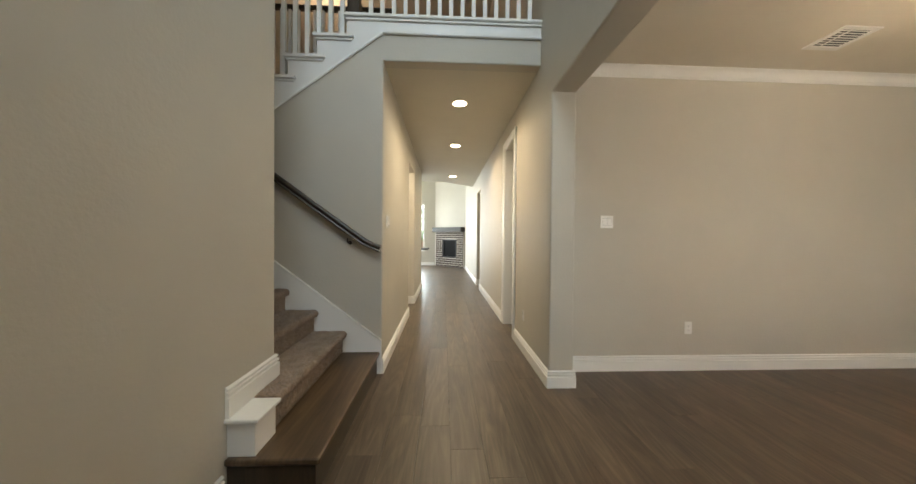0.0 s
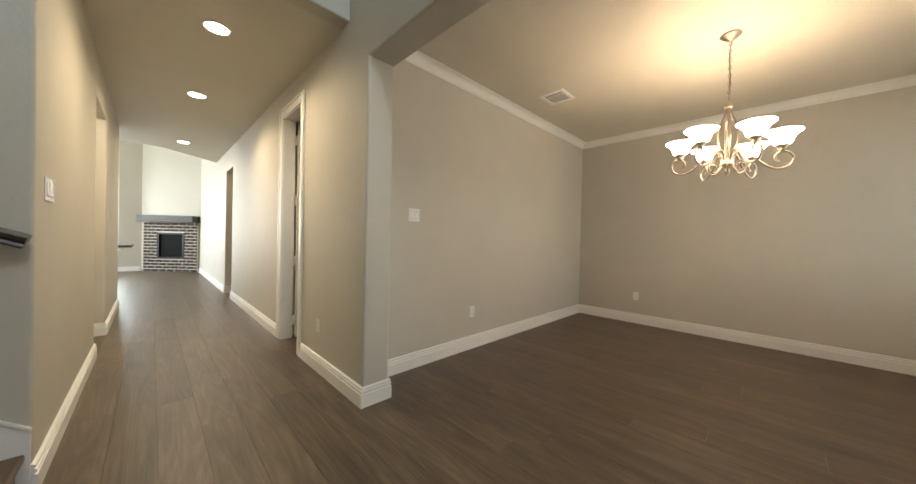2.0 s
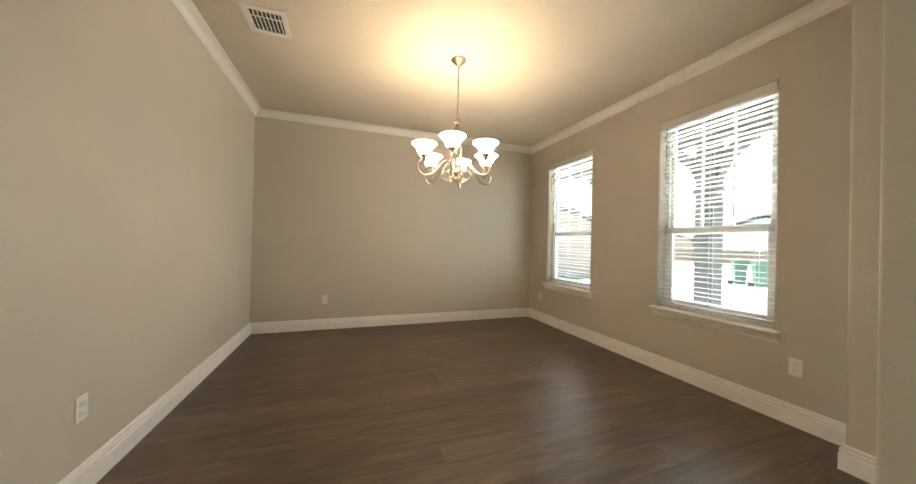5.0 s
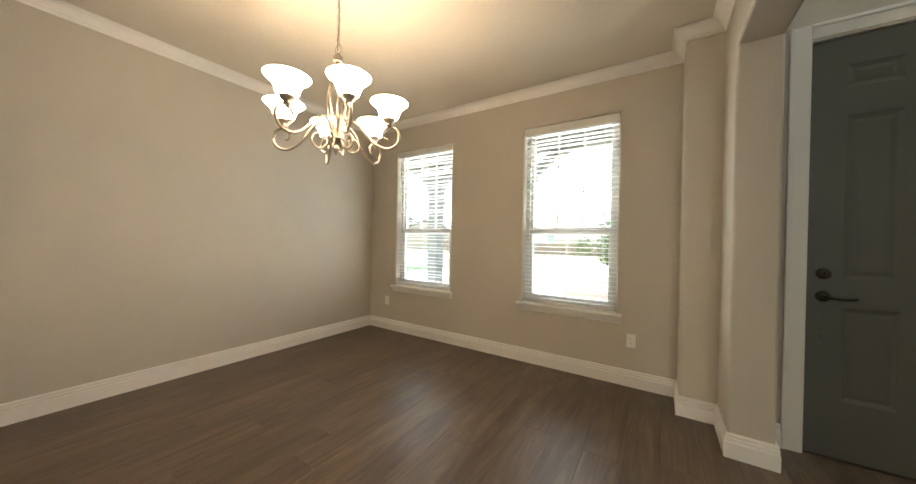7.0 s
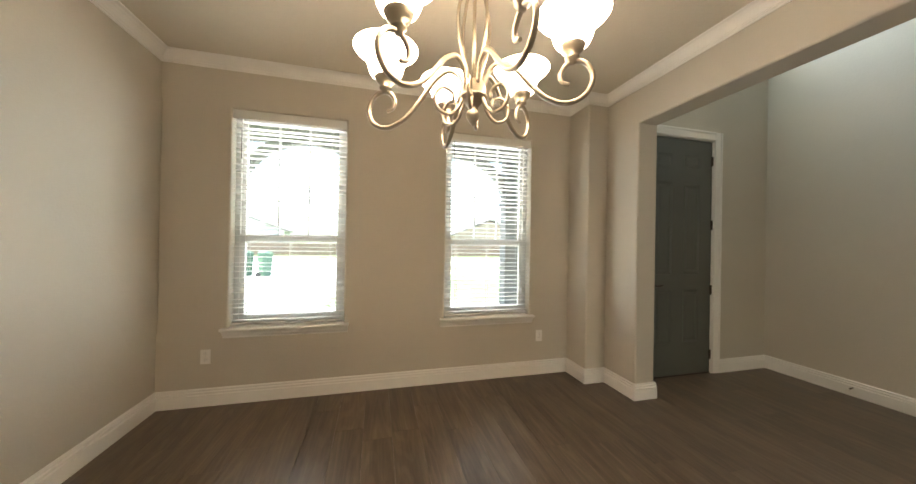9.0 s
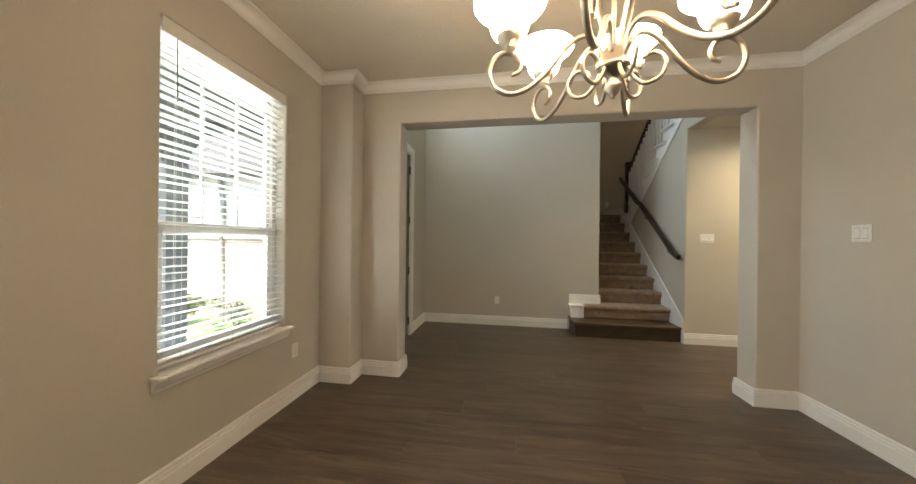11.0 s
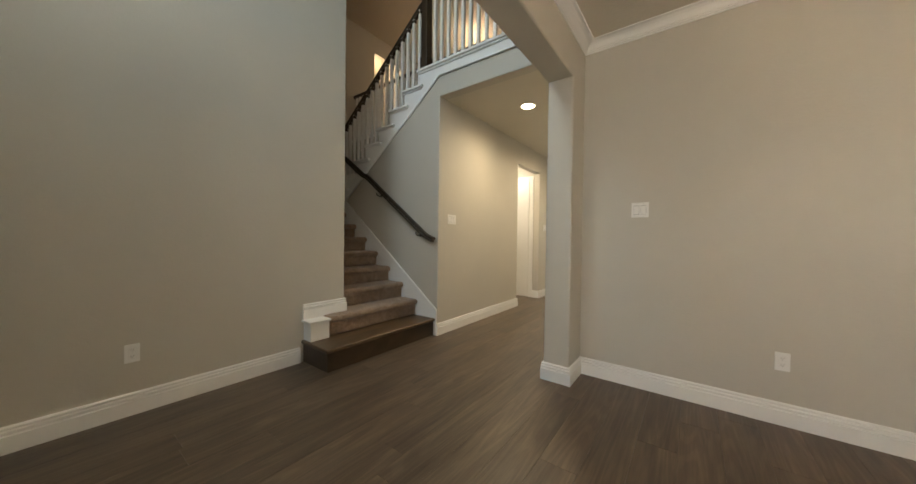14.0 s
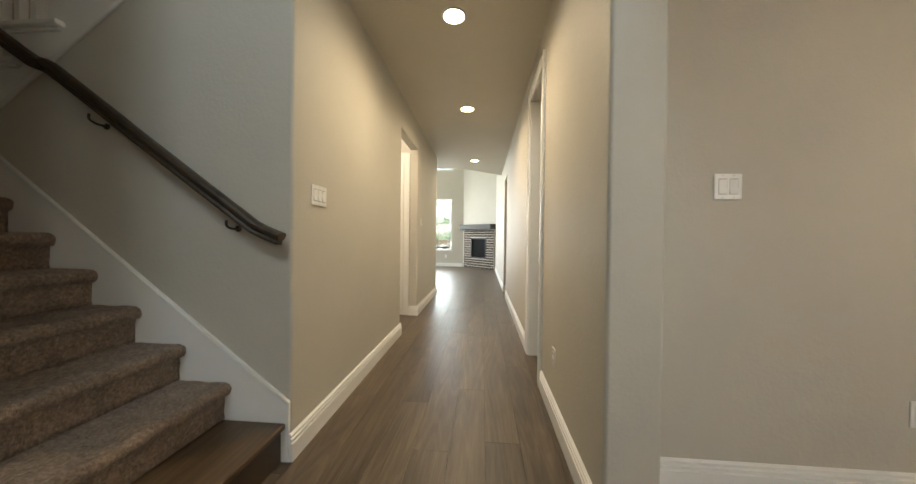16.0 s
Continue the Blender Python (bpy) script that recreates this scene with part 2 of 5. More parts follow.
def run(bm, path, profile):
    """Sweeps a moulding profile of (out, z) points along a plan path with mitred corners; out is to the left of the way walked."""
    pts = [Vector((*p, 0)) for p in path]
    sections = []
    for i, p in enumerate(pts):
        def left(a, b):
            d = (b - a).normalized()
            return Vector((-d.y, d.x, 0))
        if i == 0:
            m = left(pts[0], pts[1])
        elif i == len(pts) - 1:
            m = left(pts[-2], pts[-1])
        else:
            a, b = left(pts[i - 1], p), left(p, pts[i + 1])
            m = (a + b) / (1 + a.dot(b))
        sections.append([bm.verts.new(p + m * o + Vector((0, 0, z))) for o, z in profile])
    n = len(profile)
    faces = []
    for a, b in zip(sections, sections[1:]):
        for k in range(n):
            faces.append(bm.faces.new((a[k], a[(k + 1) % n], b[(k + 1) % n], b[k])))
    faces += [bm.faces.new(sections[0]), bm.faces.new(sections[-1][::-1])]
    bmesh.ops.recalc_face_normals(bm, faces=faces)
    return bm


def mesh_object(name, bm, mat, smooth=False):
    data = bpy.data.meshes.new(name)
    if smooth:
        for f in bm.faces:
            f.smooth = True
    bm.to_mesh(data)
    bm.free()
    data.materials.append(mat)
    return new(name, data)


def part(name, bm, mat, parent, label="", smooth=False):
    ob = mesh_object(name, bm, mat, smooth)
    ob.parent = parent
    return tagged(ob, label)


def structure(name, bm, mat, label, category, smooth=False):
    return tagged(mesh_object(name, bm, mat, smooth), label, category, kind="structure")


def thing(name, label, category, group="", at=(0, 0, 0)):
    ob = new(name)
    ob.empty_display_size = 0.1
    ob.location = at
    return tagged(ob, label, category, group)


def solid(bm, xs, ys, zs, filled):
    """A block built of cells between the given planes; filled(i, j, k) says which are solid. Only the outer faces are made."""
    nx, ny, nz = len(xs) - 1, len(ys) - 1, len(zs) - 1
    on = lambda i, j, k: 0 <= i < nx and 0 <= j < ny and 0 <= k < nz and filled(i, j, k)
    verts = {}

    def v(i, j, k):
        if (i, j, k) not in verts:
            verts[(i, j, k)] = bm.verts.new((xs[i], ys[j], zs[k]))
        return verts[(i, j, k)]
    for i in range(nx):
        for j in range(ny):
            for k in range(nz):
                if not on(i, j, k):
                    continue
                if not on(i - 1, j, k):
                    bm.faces.new((v(i, j, k), v(i, j, k + 1), v(i, j + 1, k + 1), v(i, j + 1, k)))
                if not on(i + 1, j, k):
                    bm.faces.new((v(i + 1, j, k), v(i + 1, j + 1, k), v(i + 1, j + 1, k + 1), v(i + 1, j, k + 1)))
                if not on(i, j - 1, k):
                    bm.faces.new((v(i, j, k), v(i + 1, j, k), v(i + 1, j, k + 1), v(i, j, k + 1)))
                if not on(i, j + 1, k):
                    bm.faces.new((v(i, j + 1, k), v(i, j + 1, k + 1), v(i + 1, j + 1, k + 1), v(i + 1, j + 1, k)))
                if not on(i, j, k - 1):
                    bm.faces.new((v(i, j, k), v(i, j + 1, k), v(i + 1, j + 1, k), v(i + 1, j, k)))
                if not on(i, j, k + 1):
                    bm.faces.new((v(i, j, k + 1), v(i + 1, j, k + 1), v(i + 1, j + 1, k + 1), v(i, j + 1, k + 1)))
    return bm


def rounded(bm, which, offset=0.016):
    """Dissolves the cell lines and rounds the corners for which which(middle, way) holds."""
    bmesh.ops.dissolve_limit(bm, angle_limit=0.01, verts=bm.verts[:], edges=bm.edges[:])
    pick = [e for e in bm.edges if len(e.link_faces) == 2 and e.calc_face_angle_signed(0) > 1.0
            and which((e.verts[0].co + e.verts[1].co) / 2, (e.verts[1].co - e.verts[0].co).normalized())]
    bmesh.ops.bevel(bm, geom=pick, offset=offset, segments=7, affect="EDGES", profile=0.5)
    return bm


def wall_x(name, x0, x1, y0, y1, z0, z1, holes=(), round_if=None, label="greige painted plaster wall"):
    """A wall that runs along y, between x0 and x1 in thickness; holes are (ya, yb, za, zb)."""
    ys = sorted({y0, y1, *[h[0] for h in holes], *[h[1] for h in holes]})
    zs = sorted({z0, z1, *[h[2] for h in holes], *[h[3] for h in holes]})
    mid = lambda s, i: (s[i] + s[i + 1]) / 2
    bm = bmesh.new()
    solid(bm, [x0, x1], ys, zs, lambda i, j, k: not any(a < mid(ys, j) < b and c < mid(zs, k) < d for a, b, c, d in holes))
    rounded(bm, round_if or (lambda m, d: False))
    return structure(name, bm, WALL, label, "wall")


def wall_y(name, y0, y1, x0, x1, z0, z1, holes=(), round_if=None, label="greige painted plaster wall"):
    xs = sorted({x0, x1, *[h[0] for h in holes], *[h[1] for h in holes]})
    zs = sorted({z0, z1, *[h[2] for h in holes], *[h[3] for h in holes]})
    mid = lambda s, i: (s[i] + s[i + 1]) / 2
    bm = bmesh.new()
    solid(bm, xs, [y0, y1], zs, lambda i, j, k: not any(a < mid(xs, i) < b and c < mid(zs, k) < d for a, b, c, d in holes))
    rounded(bm, round_if or (lambda m, d: False))
    return structure(name, bm, WALL, label, "wall")


# ---- plan ----
XW, XH, XP, XD, XE = -0.232, 0.205, 1.595, 1.797, 5.57   # foyer west, hall west, partition west and east, dining east
YS, YF, YJ0, YJ1, YN = -0.362, 0.015, 0.312, 3.258, 3.562  # dining south, foyer south, opening south and north, north
YT = 2.645        # south side of the stair
H, UP, TOP = 2.742, 3.12, 5.6
HEAD = 2.372
WINDOWS = [(2.457, 3.328), (4.222, 5.093)]
WZ0, WZ1 = 0.585, 2.362
DOOR = (0.545, 1.415, 2.425)

# ---- walls ----
JAMB = lambda m, d: (abs(m.y - YJ0) < 0.02 or abs(m.y - YJ1) < 0.02) and abs(d.z) > 0.9 or (abs(m.z - HEAD) < 0.01 and YJ0 < m.y < YJ1)
wall_x("wall_partition", XP, XD, -0.5, 14.66, 0, TOP, [(YJ0, YJ1, 0, HEAD), (4.55, 5.20, 0, 2.44), (8.13, 8.83, 0, 2.36)], JAMB, "greige plaster wall between foyer and dining room with wide cased opening")
wall_x("wall_foyer_west", XW - 0.12, XW, YF - 0.15, YT, 0, TOP, (), lambda m, d: abs(d.z) > 0.9 and m.x > XW - 0.02 and m.y > YT - 0.02, "tall greige plaster foyer wall beside the stair")
wall_y("wall_stair_south", YT - 0.12, YT, -3.32, XW - 0.12, 0, TOP, label="greige plaster wall along the stair")
wall_x("wall_landing", -3.32, -3.2, YT, 9.2, 0, TOP, [(5.3, 6.2, UP, UP + 2.1)], label="greige plaster wall behind the stair landing")
# the high opening is assumed and only holds the added foyer lamp
wall_y("wall_foyer_south", YF - 0.16, YF, XW, XP, 0, TOP, [(DOOR[0] - 0.018, DOOR[1] + 0.018, 0, DOOR[2] + 0.018), (0.15, 1.35, 3.55, 5.15)], label="greige plaster wall round the front door")
wall_y("wall_dining_north", YN, YN + 0.12, XD, XE, 0, H + 0.1, label="greige plaster dining room wall")
wall_x("wall_dining_east", XE, XE + 0.12, YS - 0.16, YN + 0.12, 0, H + 0.1, label="greige plaster dining room wall")
wall_y("wall_dining_south", YS - 0.16, YS, XD, XE, 0, H + 0.1, [(a, b, WZ0, WZ1) for a, b in WINDOWS], lambda m, d: abs(m.y - YS) < 0.01 and (abs(d.z) > 0.9 and WZ0 < m.z < WZ1 or abs(d.x) > 0.9 and abs(m.z - WZ1) < 0.01), "greige plaster dining room wall with two windows")
bm = bmesh.new()
solid(bm, [XD, 2.012], [YS, -0.06], [0, H], lambda i, j, k: True)
rounded(bm, lambda m, d: abs(d.z) > 0.9 and m.x > 2 and m.y > -0.1)
structure("wall_corner_chase", bm, WALL, "greige plaster boxed-out corner of the dining room", "wall")


def diag(x):
    return 2.968 + 0.734 * (x - 0.2)


bm = bmesh.new()
prism(bm, [(-1.86, 0), (XH, 0), (XH, H), (XP, H), (XP, 2.968), (0.2, 2.968), (-1.86, diag(-1.86))], "y", YN, YN + 0.12)
bmesh.ops.dissolve_limit(bm, angle_limit=0.01, verts=bm.verts[:], edges=bm.edges[:])
pick = [e for e in bm.edges if abs(e.verts[0].co.y - YN) < 1e-4 and abs(e.verts[1].co.y - YN) < 1e-4
        and ((abs(e.verts[0].co.x - XH) < 1e-4 and abs(e.verts[1].co.x - XH) < 1e-4) or (abs(e.verts[0].co.z - H) < 1e-4 and abs(e.verts[1].co.z - H) < 1e-4))]
bmesh.ops.bevel(bm, geom=pick, offset=0.014, segments=4, affect="EDGES", profile=0.5)
structure("wall_stair_north", bm, WALL, "greige plaster wall under the upper stair flight", "wall")
wall_x("wall_hall_west", XH - 0.12, XH, YN + 0.12, 8.35, 0, H, [(5.605, 6.52, 0, 2.378)], lambda m, d: abs(d.z) > 0.9 and (abs(m.y - 5.605) < 0.02 or abs(m.y - 6.52) < 0.02 or abs(m.y - 8.35) < 0.02) or abs(m.z - 2.378) < 0.01, "greige plaster hall wall with a cased opening")
wall_y("wall_kitchen_south", 8.23, 8.35, -5.6, XH - 0.12, 0, H, label="greige plaster wall behind the hall")
# the widest opening is assumed, out of view, behind the added living room lamp
wall_y("wall_living_north", 14.5, 14.66, -5.6, XP, 0, TOP, [(-1.0, -0.10, 0.645, 2.69), (-1.0, -0.10, 3.84, 5.2), (-4.6, -1.8, 0.645, 3.4)], label="pale plaster living room wall with tall windows")
# this wall's opening is assumed too, behind the added kitchen lamp
wall_x("wall_living_west", -5.72, -5.6, 8.23, 14.66, 0, TOP, [(10.1, 12.9, 0.8, 3.2)], label="pale plaster living room wall")
bm = bmesh.new()
prism(bm, [(0.36, 14.5), (XP, 13.265), (XP, 14.5)], "z", 0, TOP)
structure("wall_chimney", bm, WALL, "pale plaster chimney breast across the corner", "wall")
# side rooms off the hall
wall_x("wall_vestibule_west", -1.32, -1.2, 5.3, 6.72, 0, 2.6)
wall_y("wall_vestibule_south", 5.3, 5.42, -1.2, XH - 0.12, 0, 2.6)
wall_y("wall_vestibule_north", 6.54, 6.66, -1.2, XH - 0.12, 0, 2.6)
wall_x("wall_closet_east", 3.4, 3.52, YN + 0.12, 9.6, 0, H)
wall_y("wall_closet_north", 9.6, 9.72, XD, 3.52, 0, H)
# loft beyond the balcony
wall_y("wall_loft_north", 9.06, 9.18, -3.32, XP, UP, TOP, label="greige plaster loft wall")
wall_y("wall_flight_north", 4.72, 4.84, -3.2, XH - 0.12, 0, UP - 0.05, label="greige plaster wall along the upper flight")

bm = bmesh.new()
solid(bm, [-4.7, -4.6, -3.32], [5.0, 5.1, 6.4, 6.5], [UP - 0.1, UP, TOP - 0.1, TOP], lambda i, j, k: not (i == 1 and j == 1 and k == 1))
structure("wall_alcove", bm, WALL, "greige plaster walls of a room off the loft", "wall")

# ---- ceilings and upper floors ----
bm = bmesh.new()
box(bm, XD, XE, YS, YN, H, H + 0.1)
structure("ceiling_dining", bm, CEIL, "greige painted dining room ceiling", "ceiling")
bm = bmesh.new()
prism(bm, [(XH - 0.12, YN + 0.12), (XP, YN + 0.12), (XP, 10.15), (0.69, 9.38), (-5.6, 9.33), (-5.6, 8.35), (XH - 0.12, 8.35)], "z", H, UP - 0.02)
structure("ceiling_hall", bm, CEIL, "greige painted hall ceiling", "ceiling")
bm = bmesh.new()
prism(bm, [(-5.6, 9.32), (0.69, 9.36), (XP, 10.13), (XP, 10.0), (0.69, 9.24), (-5.6, 9.2)], "z", UP - 0.02, TOP)
structure("wall_over_hall", bm, WALL, "pale plaster wall above the hall ceiling", "wall")
bm = bmesh.new()
box(bm, -5.72, XD, -0.5, 14.66, TOP, TOP + 0.1)
structure("ceiling_upper", bm, CEIL, "greige painted upper ceiling", "ceiling")
bm = bmesh.new()
box(bm, -1.3, XH - 0.12, 5.42, 6.54, 2.6, 2.68)
structure("ceiling_vestibule", bm, CEIL, "greige painted ceiling", "ceiling")
bm = bmesh.new()
box(bm, XD, 3.52, YN + 0.12, 9.72, H, H + 0.1)
structure("ceiling_closet", bm, CEIL, "greige painted ceiling", "ceiling")
bm = bmesh.new()
box(bm, -3.2, XP, 4.74, 9.2, UP - 0.02, UP - 0.004)
box(bm, XH, XP, YN + 0.15, 4.74, UP - 0.02, UP - 0.004)
structure("floor_loft", bm, CARPET, "brown carpet of the upper landing", "floor")

# ---- baseboards and crown ----
BASE = [(0, 0), (0.018, 0), (0.018, 0.088), (0.009, 0.092), (0.009, 0.098), (0.0165, 0.101), (0.0165, 0.111), (0.008, 0.115), (0.008, 0.120), (0.0135, 0.123), (0.0135, 0.131), (0.006, 0.135), (0.005, 0.138), (0, 0.138)]


def baseboard(path, lift=0.0):
    bm = bmesh.new()
    run(bm, path, [(o, z + lift) for o, z in BASE])
    return structure("baseboard", bm, TRIM, "white painted baseboard with a stepped top", "baseboard")


baseboard([(1.51, YF), (XP, YF), (XP, YJ0), (XD, YJ0), (XD, -0.06), (2.012, -0.06), (2.012, YS), (XE, YS), (XE, YN), (XD, YN), (XD, YJ1), (XP, YJ1), (XP, 4.455)])
baseboard([(XP, 5.24), (XP, 8.13), (XD, 8.13)])
baseboard([(XD, 8.83), (XP, 8.83), (XP, 13.20)])
baseboard([(-0.6, 8.35), (XH, 8.35), (XH, 6.52), (XH - 0.12, 6.52)])
baseboard([(XH - 0.12, 5.605), (XH, 5.605), (XH, YN - 0.014)])
baseboard([(XW, 2.205), (XW, YF), (0.448, YF)])
baseboard([(0.34, 14.5), (-5.6, 14.5)])
baseboard([(XW - 0.09, YT), (XW, YT), (XW, 2.228)], 0.377)
CROWN = [(0, -0.079), (0.010, -0.079), (0.013, -0.073), (0.007, -0.069), (0.016, -0.066), (0.019, -0.060), (0.012, -0.055), (0.021, -0.048), (0.030, -0.036), (0.044, -0.023), (0.062, -0.014), (0.070, -0.012), (0.063, -0.008), (0.079, -0.006), (0.083, -0.003), (0.083, 0), (0, 0)]
bm = bmesh.new()
run(bm, [(XD, 1.5), (XD, -0.06), (2.012, -0.06), (2.012, YS), (XE, YS), (XE, YN), (XD, YN), (XD, 1.5)], [(o, z + H) for o, z in CROWN])
structure("trim_crown", bm, TRIM, "white painted crown moulding round the dining room", "trim")

# ---- stair ----
RISE, RUN = 0.183, 0.245
NOSE2, Z2 = -0.09, 0.385
stair = thing("staircase", "carpeted staircase with dark wooden bottom step and white skirt", "staircase")
bm = bmesh.new()
box(bm, XW + 0.002, 0.165, 2.235, YN - 0.016, 0, 0.165, 0.003)
part("bottom_riser", bm, STAIN, stair, "dark-stained wooden riser")
bm = bmesh.new()
box(bm, XW + 0.002, 0.190, 2.214, YN - 0.016, 0.165, 0.196, 0.009, 3)
part("bottom_tread", bm, TREADWOOD, stair, "brown-stained wooden tread")


def carpet_step(n, y0, y1, nose, z, depth, drop):
    """A pile-covered step with a soft rolled nose; the pile makes its faces slightly lumpy."""
    rough = random.Random(40 + n)
    radius = 0.032
    arc = [(nose - radius + radius * math.cos(a), z - radius + radius * math.sin(a)) for a in [math.radians(d) for d in range(90, -100, -20)]]
    face = [(nose - 0.035 - 0.001 * k, z - 2 * radius - 0.004 - (drop - 2 * radius - 0.004) * k / 4) for k in range(5)]
    top = [(nose - depth + (depth - radius) * k / 10, z) for k in range(10)]
    outline = [*top, *arc, *face, (nose - depth, z - drop)]
    cuts = 70
    bm = bmesh.new()
    rows = []
    for c in range(cuts + 1):
        y = y0 + (y1 - y0) * c / cuts
        end = 0.006 if c in (0, cuts) else 0.0
        row = []
        for k, (px, pz) in enumerate(outline):
            soft = 0 if k in (0, len(outline) - 1, len(outline) - 2) else 1
            row.append(bm.verts.new((px - end * soft + soft * rough.uniform(-0.0028, 0.0028), y, pz - end * soft + soft * rough.uniform(-0.0028, 0.0028))))
        rows.append(row)
    n_pts = len(outline)
    for a, b in zip(rows, rows[1:]):
        for k in range(n_pts):
            bm.faces.new((a[k], a[(k + 1) % n_pts], b[(k + 1) % n_pts], b[k])).smooth = True
    bm.faces.new(rows[0])
    bm.faces.new(rows[-1][::-1])
    bmesh.ops.recalc_face_normals(bm, faces=bm.faces[:])
    return part("carpet_step", bm, CARPET, stair)


for n in range(2, 10):
    carpet_step(n, 2.418 if n == 2 else YT + 0.004, YN - 0.016, NOSE2 - RUN * (n - 2), Z2 + RISE * (n - 2), RUN + 0.08, RISE)
LAND = Z2 + RISE * 8
carpet_step(10, YT + 0.004, YN - 0.002, NOSE2 - RUN * 8, LAND, 1.10, RISE)
bm = bmesh.new()
box(bm, -3.2, -1.84, YN, 4.72, LAND - 0.2, LAND - 0.002)
part("landing", bm, CARPET, stair)
bm = bmesh.new()
prism(bm, [(0.203, 0), (0.203, 0.298), (-1.75, 1.775), (-2.06, 1.99), (-3.19, 1.99), (-3.19, 1.6), (-2.06, 1.5), (-0.3, 0.05), (-0.25, 0)], "y", YN - 0.016, YN - 0.001)
bmesh.ops.recalc_face_normals(bm, faces=bm.faces[:])
part("skirt_board", bm, TRIM, stair, "white painted skirt board")
bm = bmesh.new()
tube(bm, [(0.203, YN - 0.0165, 0.290), (-1.75, YN - 0.0165, 1.767)], 0.007, 8)
part("skirt_bead", bm, TRIM, stair)
bm = bmesh.new()
box(bm, XW + 0.001, -0.106, 2.238, 2.412, 0.196, 0.356, 0.002)
part("plinth_block", bm, TRIM, stair, "white painted plinth block")
bm = bmesh.new()
box(bm, XW + 0.001, -0.080, 2.214, 2.417, 0.356, 0.377, 0.006)
part("plinth_cap", bm, TRIM, stair)

# upper flight: stringer, tread ends, carpeted steps
xk = [-0.389 - RUN * (6 - k) for k in range(7)] + [-0.131]
zk = [2.94 - RISE * (6 - k) for k in range(7)] + [UP]
saw = [(-1.84, diag(-1.84)), (-1.84, zk[0] - 0.03)]
for k in range(7):
    saw += [(xk[k + 1] + 0.028, zk[k] - 0.03), (xk[k + 1] + 0.028, zk[k + 1] - 0.03)]
saw += [(XP - 0.001, UP - 0.03), (XP - 0.001, 2.968), (0.2, 2.968)]
bm = bmesh.new()
prism(bm, saw, "y", YN - 0.012, YN + 0.10)
part("stringer", bm, TRIM, stair, "white painted open stringer and balcony fascia")
bm = bmesh.new()
for a, b in (((-1.84, diag(-1.84)), (0.2, 2.968)), ((0.2, 2.968), (XP - 0.001, 2.968))):
    tube(bm, [(a[0], YN - 0.014, a[1] + 0.004), (b[0], YN - 0.014, b[1] + 0.004)], 0.011, 8)
part("stringer_bead", bm, TRIM, stair)
for k in range(7):
    bm = bmesh.new()
    box(bm, xk[k], xk[k] + 0.345, YN - 0.052, YN + 0.10, zk[k] - 0.029, zk[k], 0.008)
    box(bm, xk[k] + 0.02, xk[k] + 0.33, YN - 0.030, YN - 0.0125, zk[k] - 0.046, zk[k] - 0.030, 0.004)
    part("tread_end", bm, TRIM, stair, "white painted tread end")
    bm = bmesh.new()
    box(bm, xk[k] + 0.028, xk[k + 1] + 0.03, YN + 0.101, 4.719, zk[k] - 0.4, zk[k] - 0.002)
    part("upper_step", bm, CARPET, stair)
bm = bmesh.new()
box(bm, xk[7], XP - 0.001, YN - 0.052, YN + 0.149, UP - 0.029, UP, 0.009)
box(bm, xk[7] + 0.02, XP - 0.001, YN - 0.032, YN - 0.0125, UP - 0.05, UP - 0.030, 0.005)
part("balcony_nosing", bm, TRIM, stair, "white painted balcony edge")

def loaf(bm, line, scale=1.0):
    """A moulded handrail section swept along a line that lies in a plane of constant y."""
    prof = [(-0.020, -0.030), (0.020, -0.030), (0.020, -0.022), (0.014, -0.011), (0.027, 0.001), (0.029, 0.015), (0.023, 0.026), (0.010, 0.031), (-0.010, 0.031), (-0.023, 0.026), (-0.029, 0.015), (-0.027, 0.001), (-0.014, -0.011), (-0.020, -0.022)]
    pts = [Vector(p) for p in line]
    rings = []
    for i, p in enumerate(pts):
        d = (pts[min(i + 1, len(pts) - 1)] - pts[max(i - 1, 0)]).normalized()
        up = Vector((0, 1, 0)).cross(d)
        up = up if up.z > 0 else -up
        rings.append([bm.verts.new(p + Vector((0, scale * a, 0)) + up * scale * b) for a, b in prof])
    n = len(prof)
    faces = [bm.faces.new(rings[0]), bm.faces.new(rings[-1][::-1])]
    for a, b in zip(rings, rings[1:]):
        for k in range(n):
            faces.append(bm.faces.new((a[k], a[(k + 1) % n], b[(k + 1) % n], b[k])))
    bmesh.ops.recalc_face_normals(bm, faces=faces)
    return bm


# railing
YB = YN + 0.045
railing = thing("stair_railing", "white square balusters under a dark-stained wooden rail with dark newels", "railing")


def newel(x, y, z0, z1):
    bm = bmesh.new()
    box(bm, x - 0.045, x + 0.045, y - 0.045, y + 0.045, z0, z1 - 0.07, 0.004)
    box(bm, x - 0.058, x + 0.058, y - 0.058, y + 0.058, z1 - 0.07, z1 - 0.04, 0.006)
    box(bm, x - 0.038, x + 0.038, y - 0.038, y + 0.038, z1 - 0.04, z1 - 0.02, 0.003)
    box(bm, x - 0.055, x + 0.055, y - 0.055, y + 0.055, z1 - 0.02, z1, 0.008)
    box(bm, x - 0.052, x + 0.052, y - 0.052, y + 0.052, z0, z0 + 0.16, 0.004)
    part("newel", bm, STAIN, railing, "dark-stained square wooden newel post")


newel(-1.87, YB, LAND, 2.84)
